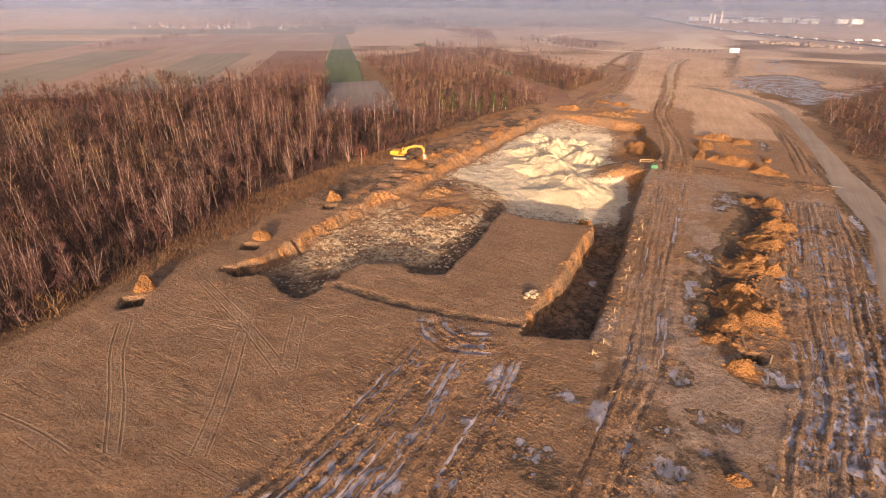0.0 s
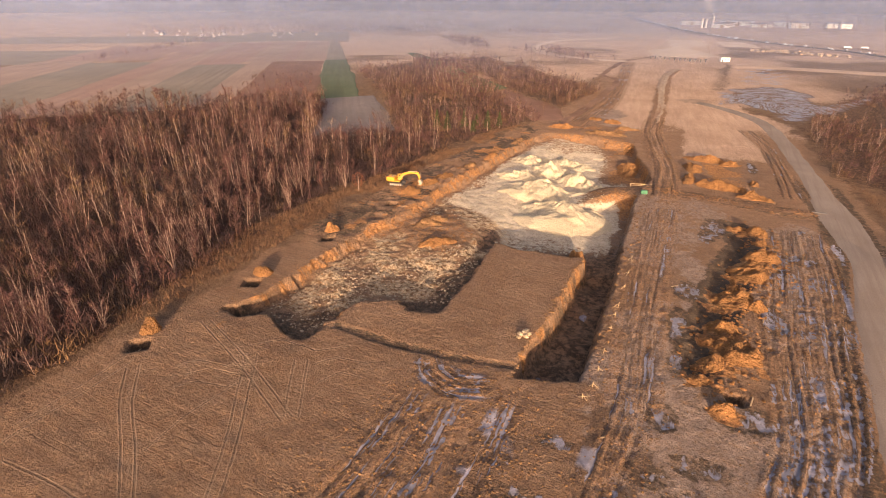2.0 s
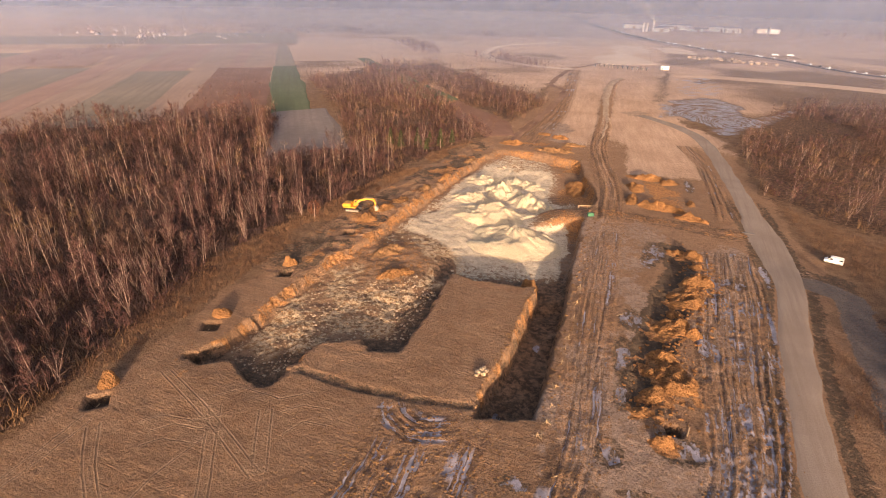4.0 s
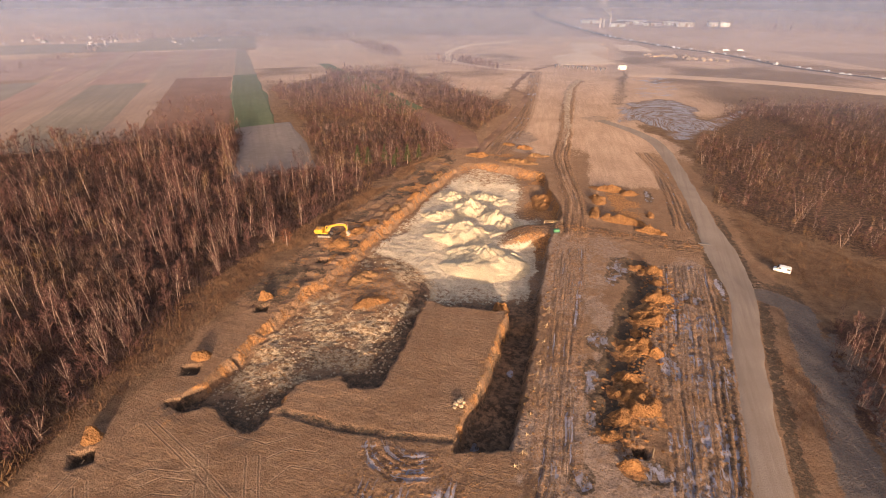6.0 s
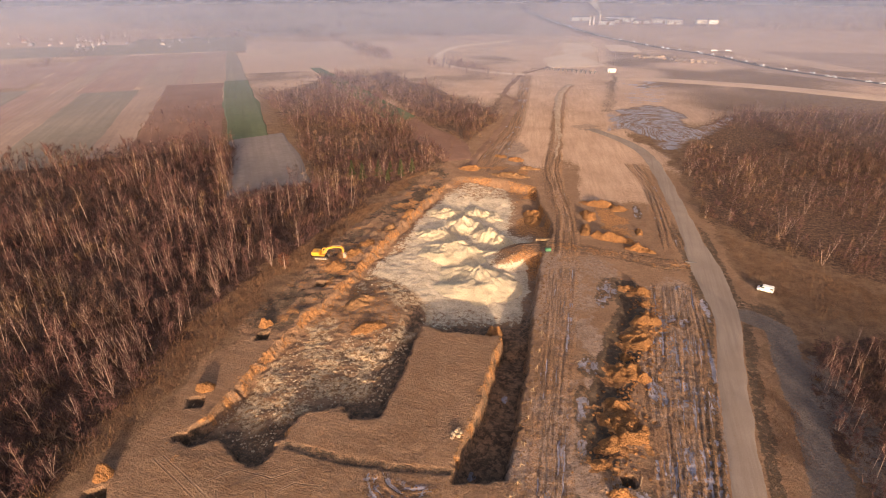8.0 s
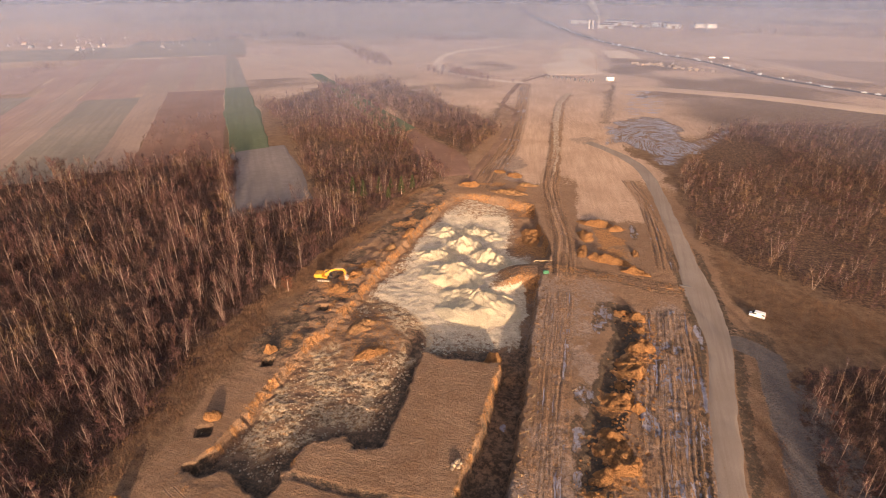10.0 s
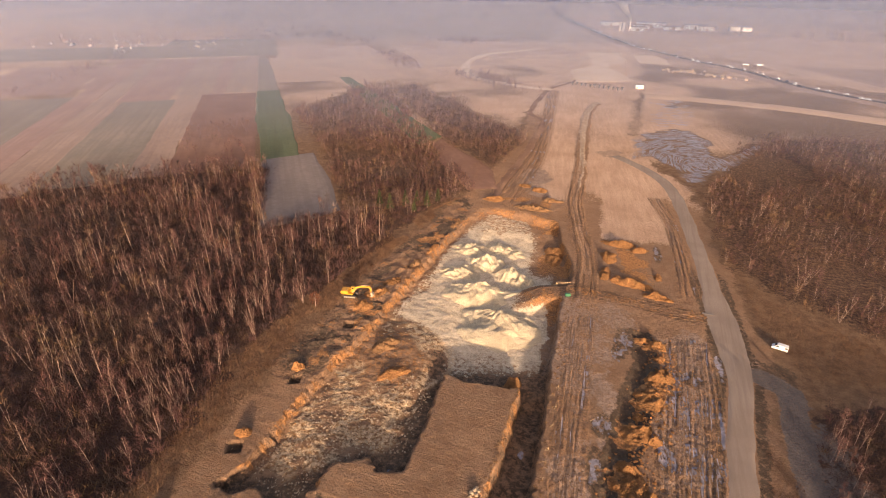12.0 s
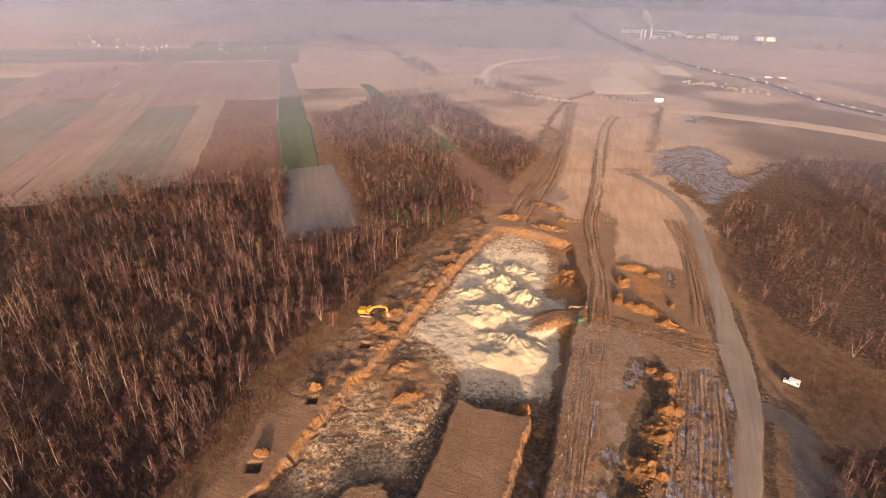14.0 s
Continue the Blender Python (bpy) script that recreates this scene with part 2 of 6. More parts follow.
def gravel_material():
    m, t, b = shader("gravel", 0.9, 0.2)
    c = mix(t, noise_fac(t, 0.08, 0.38, 0.62), (0.28, 0.215, 0.165), (0.34, 0.265, 0.205))
    c = mix(t, math_node(t, "MULTIPLY", noise_fac(t, 0.8, 0.45, 0.6, 4.0, (1.0, 0.04, 1.0, -6.0)), 0.55), c, (0.24, 0.18, 0.135))
    small = noise_fac(t, 5.0, 0.35, 0.65, 5.0)
    c = mix(t, math_node(t, "MULTIPLY", small, 0.4), c, (0.16, 0.115, 0.085))
    t.links.new(c, b.inputs["Base Color"])
    bump(t, b, small, 0.5, 0.08)
    return m


GRAVEL = gravel_material()
PALE_TRACK = earthy("pale_track", (0.34, 0.23, 0.15), (0.62, 0.46, 0.32), 1.6, fine=2.0)

# ---- the plan ----
PIT = [(-63, -56), (-60.4, -49.5), (-59, -38), (-57.7, -23.4), (-53, -1), (-48.5, 36), (-44.3, 67), (-38.9, 96), (-29.6, 98), (-17.7, 96.7), (-3.6, 90),
       (-1.9, 72.7), (2.3, 58), (3.4, 47), (1.4, 38), (0.4, 27.5), (-0.9, -1.6), (-1.5, -26), (-2.5, -49), (-3.1, -53.6), (-7.8, -55.4), (-12.3, -55.5),
       (-12.6, -51.4), (-10.5, -36.8), (-8.2, -13.6), (-11.1, -14.4), (-21.4, -14.7), (-26.4, -13.3), (-27.2, -40.3), (-27.7, -44.1), (-33, -45.3),
       (-36.3, -43), (-42.1, -45.4), (-44.3, -59.5), (-48.8, -58.3), (-54.5, -55.1), (-58.5, -57.3)]
DITCH = [(20.5, 18), (21, 6), (18, -6), (14, -18), (11.5, -30), (10, -45), (13.5, -47), (15, -38), (18, -26), (21, -14), (24, 4), (24.5, 17)]
SITE = [(-71, -100), (-72, -75), (-69, -55), (-68, -30), (-66, 0), (-63, 30), (-55, 75), (-46, 115), (-40, 150), (-34, 200), (-36, 290), (-28, 380), (-20, 430),
        (55, 430), (45, 330), (32, 240), (30, 190), (52, 150), (54, 110), (53, 60), (54, 20), (49, -10), (46, -35), (42, -60), (38, -160), (-60, -160)]
FOREST_W = [(-72, -240), (-73, -75), (-76, -48), (-80, -26), (-77, -5), (-72, 22), (-66, 56), (-57, 90), (-60, 96), (-100, 74), (-118, 56), (-152, 120), (-180, 108),
            (-204, 90), (-240, 56), (-266, 33), (-320, 6), (-400, -240)]
FOREST_N = [(-58, 92), (-46, 110), (-41, 118), (-78, 175), (-165, 355), (-195, 335), (-205, 240), (-136, 148), (-97, 82)]
FOREST_B = [(-35, 180), (-28, 217), (-82, 290), (-150, 375), (-165, 352), (-80, 194), (-41, 148)]
FOREST_E = [(57, 136), (53, 68), (70, 44), (86, 27), (130, 10), (240, 40), (300, 180), (230, 260), (175, 266), (120, 258), (90, 224)]
FOREST_SE = [(61, 0), (75, 1), (110, -6), (160, -40), (160, -120), (60, -120), (47, -75), (53, -40), (53, -20)]
GREY_TRACK = [(50, 6), (55.5, 1), (52.7, -15), (50.5, -30), (47, -50), (43, -80)]
ROAD = [(30, -95), (31.5, -75), (34.3, -52), (37.5, -32), (41, -14), (45, 4), (45.8, 22), (46.2, 40), (46.8, 60), (47, 80), (47.3, 108), (45.3, 146), (36.5, 171), (22, 192)]
HAUL = [(8.5, 24), (7.5, 36.8), (7.1, 60.4), (4.1, 83.5), (1.5, 112.7), (3.0, 150), (3.6, 175.5), (4.3, 236.8), (7.0, 301), (12.9, 334)]
CROSS = [(-16, 28), (-8, 34), (2, 37), (12, 36), (22, 34), (32, 31), (45, 30)]


LANES = []


def rut_lines():
    """Wheel ruts: line, half width, depth, chance of ice."""
    rng = random.Random(4)
    out = []

    def bundle(left, right, count, width, depth, ice):
        LANES.append((left, right, ice))
        for k in range(count):
            u = (k + rng.uniform(-0.25, 0.25)) / max(1, count - 1)
            w = rng.uniform(0, 6)
            pts = [(a[0] + (b[0] - a[0]) * u + 0.35 * math.sin(w + 1.7 * i), a[1] + (b[1] - a[1]) * u) for i, (a, b) in enumerate(zip(left, right))]
            out.append((curve_points(pts, 4), width * 0.72 * rng.uniform(0.7, 1.3), depth * 0.66 * rng.uniform(0.6, 1.3), ice))

    bundle([(-36, -112), (-29, -92), (-26, -76), (-24.5, -62)], [(-22, -112), (-17.5, -86), (-16, -74), (-16.5, -63)], 13, 0.33, 0.20, 0.74)
    bundle([(-27, -54), (-25, -59.5), (-20, -62.8), (-12.5, -60.5)], [(-23, -54.6), (-21, -57.2), (-17.5, -58.2), (-13, -56.5)], 6, 0.36, 0.24, 0.6)
    bundle([(-16.5, -112), (-14.2, -84), (-12.8, -72), (-12, -60)], [(-12.6, -112), (-11, -80), (-10.2, -68), (-9.6, -58)], 2, 0.55, 0.24, 0.75)
    bundle([(-7, -112), (-2, -79.5), (1, -60), (1.4, -40), (2, -10), (3, 24)], [(0, -112), (2.4, -78), (6, -55), (6.6, -36), (8, -8), (9.5, 24)], 10, 0.32, 0.15, 0.49)
    bundle([(10, -112), (16, -72), (20.5, -54), (22, -32), (26, -4), (30, 20)], [(22, -112), (26, -70), (30.5, -53), (34.5, -30), (38.5, -6), (40.5, 21)], 18, 0.34, 0.18, 0.57)
    bundle([(-36, 104), (-33, 140), (-27, 182), (-24, 262), (-28, 384)], [(-24, 104), (-19, 140), (-17, 182), (-18, 262), (-20, 384)], 5, 0.8, 0.3, 0.3)
    bundle([(4, 30), (4.5, 60), (1.5, 84), (-1, 113), (0, 140)], [(10, 30), (10, 60), (7, 84), (4.4, 113), (5.4, 140)], 4, 0.6, 0.25, 0.1)
    bundle([(-14, 26), (-6, 32), (3, 34.5), (13, 33.5), (31, 28.5), (44, 27.5)], [(-15, 30), (-8, 37), (3, 40.5), (13, 38.6), (32, 33.6), (44, 32)], 5, 0.5, 0.22, 0.05)
    bundle([(36, 40), (38, 70), (38, 100), (34, 130)], [(42, 40), (42.5, 70), (42.5, 100), (40, 130)], 4, 0.45, 0.25, 0.35)
    bundle([(-50, 10), (-47, -8), (-47, -25)], [(-38, 8), (-37, -10), (-39, -25)], 7, 0.5, 0.25, 0.0)
    return out


RUTS = rut_lines()
TEST_PITS = [(-67.0, -69.2, 2.0, 1.3, 35), (-64.2, -46.8, 1.9, 1.1, 20), (-62.0, -24.4, 1.7, 1.0, 15), (-58.4, 0.5, 1.7, 1.0, 12),
             (16.2, -49.6, 1.3, 1.0, 5)]


TREADS = [[(-63.9, -73.9), (-58.6, -79.5), (-51.6, -85.2), (-44.7, -91.2)],
          [(-62.7, -72.7), (-57.0, -78.9), (-50.0, -84.6), (-43.3, -90.7)],
          [(-62.5, -60.9), (-50.1, -67.1), (-36.9, -74.7)],
          [(-61.4, -60.0), (-49.1, -66.1), (-36.3, -73.4)],
          [(-50.3, -65.0), (-45.8, -72.2), (-40.0, -81.7), (-36.9, -88.2)],
          [(-48.8, -64.4), (-44.4, -71.6), (-38.7, -81.2), (-35.5, -87.7)],
          [(-42.5, -63.9), (-39.7, -69.2), (-37.2, -73.8)],
          [(-40.9, -63.0), (-38.0, -68.5), (-35.5, -73.1)],
          [(-64.5, -72.4), (-64.8, -80.1), (-65.6, -86.9), (-65.5, -89.5)],
          [(-66.3, -72.2), (-66.5, -80.4), (-67.0, -87.2)],
          [(-57.4, -70.5), (-55.8, -68.7), (-51.0, -68.3), (-48.6, -66.5)],
          [(-54.2, -74.4), (-52.3, -72.4), (-47.8, -71.9)],
          [(-54.9, -71.8), (-52.9, -69.6), (-48.3, -69.2)],
          [(-37.0, -66.9), (-35.5, -63.6), (-31.9, -63.6)],
          [(-51.4, -63.1), (-47.6, -60.0), (-41.1, -60.6), (-37.2, -57.6)],
          [(-48.9, -84.2), (-48.7, -78.0), (-47.0, -70.7)],
          [(-62.5, -91.3), (-53.1, -91.5), (-48.0, -92.2)],
          [(-39.5, -63.0), (-37.2, -60.7), (-32.7, -60.4)]]


def ice_level(ice):
    """How high the ice stands in a lane's ruts, for the lines of its material."""
    return 0.265 + 0.225 * ice if ice else 0.0


def terrain(x, y):
    """Height of the ground and what covers it, for arrays of places."""
    x, y = np.asarray(x, float), np.asarray(y, float)
    m = {k: np.zeros(x.shape) for k in ("grass", "litter", "dry", "track", "mud_shade", "grey", "clay", "rubble", "sand", "ice", "bladed", "print_d", "silt", "lane", "lane_s", "lane_a", "lane_ice")}
    big, mid, small = fbm(x, y, 40, 3, 11), fbm(x, y, 7, 3, 21), fbm(x, y, 1.6, 2, 31)
    site = inside(x, y, SITE) + 2.5 * mid
    near = smooth(-8, 4, site)
    churn = fbm(x, y, 0.8, 2, 33)
    z = 0.14 * big + 0.07 * mid + 0.05 * small
    m["grass"] = 1 - smooth(-3, 2, site)
    for poly in (FOREST_W, FOREST_N, FOREST_B, FOREST_E, FOREST_SE):
        thick = 0.52 if poly in (FOREST_N, FOREST_B) else 0.5 if poly is FOREST_E else 1.0
        m["litter"] = np.maximum(m["litter"], thick * smooth(-2.5, 5, inside(x, y, poly) + 4 * mid))
    road, _ = line_distance(x, y, ROAD)
    flat = smooth(4.2, 6.5, road)
    z = z * flat - 0.10 * (1 - flat)
    grey, _ = line_distance(x, y, GREY_TRACK)
    m["grey"] = 0.9 * smooth(4.0, 2.2, grey + 0.6 * mid)
    m["grass"] *= 1 - m["grey"]
    m["bladed"] = near * (0.15 + 0.85 * smooth(-8, -18, y) * smooth(16, 4, x))
    z = z * (0.2 + 0.8 * near)
    # blade marks across the levelled field
    z = z + near * 0.012 * np.sin((x * 0.45 + y * 0.9) * 2.2 + 2.5 * mid) * smooth(-20, -34, x) * smooth(-52, -60, y)
    dry = smooth(95, 140, y + 8 * mid) * near * (1 - 0.75 * smooth(-14, -22, x) * smooth(330, 250, y))
    dry = np.maximum(dry, smooth(10, 15, x + mid) * smooth(44, 38, x + mid) * smooth(74, 82, y + 2 * mid) * smooth(430, 400, y))
    m["dry"] = dry * (0.75 + 0.25 * big)
    # wheel ruts
    wet = fbm(x, y, 9, 2, 41)
    for pts, width, depth, ice in RUTS:
        xs, ys = [p[0] for p in pts], [p[1] for p in pts]
        box = (x > min(xs) - 4) & (x < max(xs) + 4) & (y > min(ys) - 4) & (y < max(ys) + 4)
        if not box.any():
            continue
        bx, by = x[box] + 0.12 * mid[box] + 0.10 * small[box], y[box]
        d, along = line_distance(bx, by, pts)
        total = sum(math.dist(a, b) for a, b in zip(pts, pts[1:]))
        fade = smooth(0, 4, along) * smooth(0, 4, total - along)
        cut = np.exp(-(d / width) ** 2) * fade
        berm = np.exp(-((d - 2.0 * width) / (0.8 * width)) ** 2) * fade
        z[box] += -depth * cut + 0.45 * depth * berm * (1 + 0.6 * small[box])
        m["track"][box] = np.maximum(m["track"][box], np.maximum(cut, 0.7 * berm) * min(1, depth / 0.12))
        if ice:
            chance = smooth(0.30, 0.45, ice - 0.38 + 0.55 * wet[box] + 0.25 * small[box] + 0.2 * fbm(along, d * 0, 5, 2, 51))
            m["ice"][box] = np.maximum(m["ice"][box], chance * 0.75 * smooth(0.5, 0.7, cut + 0.15 * small[box]))
    # tyre prints on the levelled field: signed distance to the nearest one
    m["print_d"] = np.full(x.shape, 9.0)
    close = (x > -72) & (x < -28) & (y > -96) & (y < -54)
    px, py = x[close] + 0.1 * mid[close], y[close]
    best = np.full(px.shape, 9.0)
    for pts in TREADS:
        line = curve_points(pts, 3)
        d, _ = line_distance(px, py, line)
        sign = np.ones(px.shape)
        for (ax, ay), (bx, by) in zip(line[:-1], line[1:]):
            u = ((px - ax) * (bx - ax) + (py - ay) * (by - ay)) / math.dist((ax, ay), (bx, by)) ** 2
            sign = np.where((u >= -0.05) & (u < 1.05), np.sign((bx - ax) * (py - ay) - (by - ay) * (px - ax)), sign)
        best = np.where(d < np.abs(best), d * sign, best)
    m["print_d"][close] = best
    z[close] += 0.03 * smooth(0.5, 0.3, np.abs(best)) - 0.05 * smooth(0.22, 0.08, np.abs(best))
    # fine lines along the wheel lanes
    for k, (left, right, ice) in enumerate(LANES):
        xs, ys = [p[0] for p in left + right], [p[1] for p in left + right]
        box = (x > min(xs) - 3) & (x < max(xs) + 3) & (y > min(ys) - 3) & (y < max(ys) + 3)
        if not box.any():
            continue
        bx, by = x[box] + 0.12 * small[box], y[box]
        dl, al = line_distance(bx, by, left)
        dr, _ = line_distance(bx, by, right)
        run = np.cumsum([0] + [math.dist(a, b) for a, b in zip(left, left[1:])])
        wide = np.interp(al, run, [math.dist(a, b) for a, b in zip(left, right)])
        zone = smooth(1.6, 0.3, dl + dr - wide) * smooth(0, 3, al) * smooth(0, 3, run[-1] - al)
        best = zone > m["lane"][box]
        for key, v in (("lane_s", 0.5 * (dl - dr) + 41.0 * k), ("lane_a", al), ("lane_ice", np.full(al.shape, ice_level(ice)))):
            m[key][box] = np.where(best, v, m[key][box])
        m["lane"][box] = np.maximum(m["lane"][box], zone)
        m["track"][box] = np.maximum(m["track"][box], 0.5 * zone)
    z = z + near * churn * (0.02 + 0.07 * m["track"])
    # wide wet patches
    for cx, cy, rx, ry in ((-6, -75.6, 2.6, 1.6), (-4.6, -78, 1.5, 1), (5.5, -66.5, 2, 1.6), (10.8, -63.9, 2.6, 1.3), (6.9, -72.3, 1.6, 1.5), (-4.4, -65.7, 1.8, 1.0), (7.2, -57, 1.2, 2),
                           (17, -53, 2.6, 2.2), (17.6, 13, 2.0, 5), (15.8, 7, 1.4, 3), (11, -20.9, 2.4, 3.2), (9.4, -34.3, 1.3, 5), (9.2, -44, 1.2, 3), (28.6, -2, 1.3, 5), (33, 0.5, 3, 2),
                           (41, 7, 1.1, 5), (24, -27, 1.6, 4), (23, -10, 1.3, 4), (32, 70, 1.4, 5), (-30.2, -43.2, 1.7, 1.0), (-9.6, -50.5, 1.0, 1.1), (-5.5, -30, 0.9, 1.0),                            (13, -71, 1.4, 0.9), (10, -68.5, 0.9, 0.7), (15.5, -69, 1.0, 0.8)):
        e = ((x - cx) / rx) ** 2 + ((y - cy) / ry) ** 2
        patch = smooth(1.7, 0.2, e + 0.6 * mid + 0.9 * small + 0.9 * fbm(x * 1.6, y * 0.45, 1.5, 2, 45))
        m["ice"] = np.maximum(m["ice"], patch * 0.62)
        z = z - 0.08 * smooth(1.4, 0.5, e + 0.5 * mid)
        m["mud_shade"] = np.maximum(m["mud_shade"], 0.55 * smooth(3.5, 1.2, e + mid))
    # damp ground: dark mud and painted shade in front, grey silt beside the ditch, among the ruts and by the old
    # puddles
    # the dark patch at (12, -70) paints shade over silt
    for cx, cy, rx, ry, kind, much in ((12, -70, 5, 2.6, "mud_shade", 0.5), (-5.5, -76.5, 4, 3, "mud_shade", 0.6), (12.5, -12, 4, 26, "silt", 0.7), (28, -20, 8, 36, "silt", 0.62), (26, -62, 8, 16, "silt", 0.6), (14, -62, 9, 14, "silt", 0.7),
                                       (35, 8, 6, 14, "silt", 0.7), (-17, 138, 9, 20, "silt", 0.8), (20, 196, 9, 8, "silt", 0.6), (5, -55, 8, 26, "silt", 0.75), (6, 2, 9, 34, "silt", 0.62), (16, 24, 7, 12, "silt", 0.6), (58, -28, 6, 22, "grey", 0.6), (54, 6, 5, 9, "mud_shade", 0.55)):
        e = ((x - cx) / rx) ** 2 + ((y - cy) / ry) ** 2
        m[kind] = np.maximum(m[kind], much * smooth(1.3, 0.4, e + 0.7 * mid + 0.3 * small))
    m["mud_shade"] = np.maximum(m["mud_shade"], 0.62 * smooth(6.6, 5.0, road + 0.8 * mid) * smooth(2.6, 3.3, road) * smooth(75, 50, y))
    shoulder = smooth(0.9, 0.3, np.hypot((x - 49.5) / 3.2, (y - 9) / 11) + 0.25 * mid)
    m["dry"] = np.maximum(m["dry"], 0.8 * shoulder)
    # a darker band of ground running south from the cabin
    dark_band, _ = line_distance(x, y, [(53, 388), (44, 332), (40, 282), (35, 241)])
    m["mud_shade"] = np.maximum(m["mud_shade"], 0.46 * smooth(9, 1, dark_band + 3 * mid))
    # dark ground beside the ditch, and the ditch
    ditch = inside(x, y, DITCH) + 0.9 * mid + 0.5 * small
    z = z - 0.6 * smooth(-0.6, 2.0, ditch) - 0.25 * smooth(-0.5, 0.5, ditch) * np.maximum(0, small)
    m["mud_shade"] = np.maximum(m["mud_shade"], smooth(-2.5, 0.3, ditch))
    # the haul road and the crossing, both a little above the ground
    haul, _ = line_distance(x, y, HAUL)
    cross, _ = line_distance(x, y, CROSS)
    hm, cm = smooth(4.6, 2.2, haul + 0.8 * mid), smooth(4.4, 2.0, cross + 0.8 * mid)
    m["track"] = np.maximum(m["track"], 0.9 * np.maximum(hm, cm))
    m["clay"] = np.maximum(m["clay"], 0.5 * cm * smooth(-0.3, 0.4, small + 0.6 * mid))
    m["mud_shade"] = np.maximum(m["mud_shade"], 0.55 * smooth(0.9, 0.3, abs(cross - 2.6) + 0.4 * mid) * smooth(0, 4, x))
    worn = smooth(1.5, 0.4, abs(haul - 0.4) + 0.5 * mid)
    m["dry"] = np.maximum(m["dry"] * (1 - 0.6 * hm), 0.9 * worn * smooth(44, 52, y))
    m["sand"] = np.maximum(m["sand"], 0.5 * worn * smooth(110, 190, y))
    z = z + 0.3 * np.maximum(smooth(4.2, 2.6, haul + 0.6 * mid) * smooth(28, 36, y), 0)
    # the pit
    gully = fbm(x * 0.6, y * 1.6, 1.8, 2, 71)
    ragged = inside(x, y, PIT) + 0.38 * mid + 0.28 * small + 0.42 * gully * smooth(-40, -44, x) + 0.34 * fbm(x, y, 0.9, 2, 73)
    ramp = smooth(7.5, 3.0, cross) * smooth(-22, -6, x)
    wall = np.where((x < -40) & (y > -52), 1.7, 1.3)
    wall = np.where(y > 86, 4.5, wall)
    trench = smooth(-16, -10, x) * smooth(-10, -16, y)
    middle = np.exp(-(((x + 44) / 13) ** 2 + ((y + 8) / 15) ** 2))
    depth = 2.3 + 1.9 * trench + 1.4 * smooth(-26, -14, y) * smooth(-34, -26, x) - 0.9 * middle - 1.1 * smooth(68, 88, y)
    drop = smooth(0, 1, ragged / wall) * (1 - 0.85 * ramp)
    floor = -depth + 0.30 * mid + 0.22 * small + 0.2 * big + smooth(-14, -4, y) * (0.22 * fbm(x, y, 9, 2, 301) + 0.10 * fbm(x, y, 1.7, 3, 305) + 0.16 * np.abs(fbm(x, y, 3.5, 2, 309)) - 0.12 * (mid + small))
    pit = smooth(0.0, 0.6, ragged)
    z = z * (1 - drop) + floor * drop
    for k in ("track", "ice", "mud_shade", "grass", "lane"):
        m[k] *= 1 - pit * (1 - ramp) * (0.0 if k == "ice" else 1.0)
    m["ice"] *= np.where(pit > 0.5, np.where(((np.hypot(x + 30.2, y + 43.2) < 3) | (np.hypot(x + 9.6, y + 50.5) < 2) | (np.hypot(x + 5.5, y + 30) < 2)), 1, 0), 1)
    lip = smooth(-0.7, 0.1, ragged) * smooth(wall + 0.6, wall - 0.8, ragged) * (0.22 + 0.7 * smooth(-0.3, 0.5, 0.9 * fbm(x, y, 1.6, 3, 77) + 0.5 * mid))
    west = smooth(-34, -44, x) * smooth(-54, -50, y)
    lip = lip * (0.62 + 0.38 * smooth(-0.3, 0.4, gully))
    z = z + 0.4 * west * gully * smooth(0, 0.5, ragged) * smooth(wall + 1.0, wall, ragged)
    m["clay"] = np.maximum(m["clay"], lip * np.clip(west + 0.9 * smooth(-14, -12, x) * smooth(-6, -8, x) * smooth(-10, -14, y) + 0.25 * smooth(80, 92, y), 0, 1))
    m["clay"] = np.maximum(m["clay"], 0.5 * pit * smooth(70, 84, y) * smooth(-0.3, 0.3, fbm(x, y, 6, 3, 391)))
    m["clay"] = np.maximum(m["clay"], 0.55 * pit * smooth(1.0, 0.45, np.hypot((x + 3) / 10, (y - 27) / 9) + 0.2 * mid))
    m["clay"] = np.maximum(m["clay"], 0.42 * pit * smooth(0.1, 0.6, middle + 0.25 * mid))
    m["clay"] = np.maximum(m["clay"], 0.8 * pit * smooth(-14, -6, x) * smooth(44, 54, y) * smooth(0.25, -0.1, mid))
    # the trench walls' shade is painted into the floor's colour
    m["mud_shade"] = np.maximum(m["mud_shade"], pit * trench * 0.5)
    inner = smooth(0.4, 2.2, ragged - wall * 0.55)
    # shade under the south faces painted in the mud tone, thinning the rubble
    south_shade = smooth(9, 3, line_distance(x, y, [(-60, -56), (-48, -58), (-43, -50), (-36, -43), (-28, -42), (-26.5, -22)])[0] + 3 * mid)
    m["mud_shade"] = np.maximum(m["mud_shade"], pit * 0.55 * south_shade)
    m["rubble"] = inner * smooth(18, 2, y) * smooth(-24, -28, x) * smooth(0.75, 0.2, middle * 0.9 + 0.3 * mid) * (1 - 0.65 * south_shade) * smooth(-0.75, 0.15, fbm(x, y, 5, 3, 75))
    sandy = inner * smooth(-12, -4, y - 0.25 * (x + 20)) * (1 - ramp) * smooth(0, 3, -x - 1.5 + 2 * mid) * (1 - smooth(0.1, 0.4, middle))
    # damp sand with the plateau's shade painted into its tone
    damp_shade = pit * smooth(8, -5, y - 0.12 * (x + 20) + 2.5 * mid + 2 * fbm(x, y, 5, 3, 381)) * smooth(-18, -12, y)
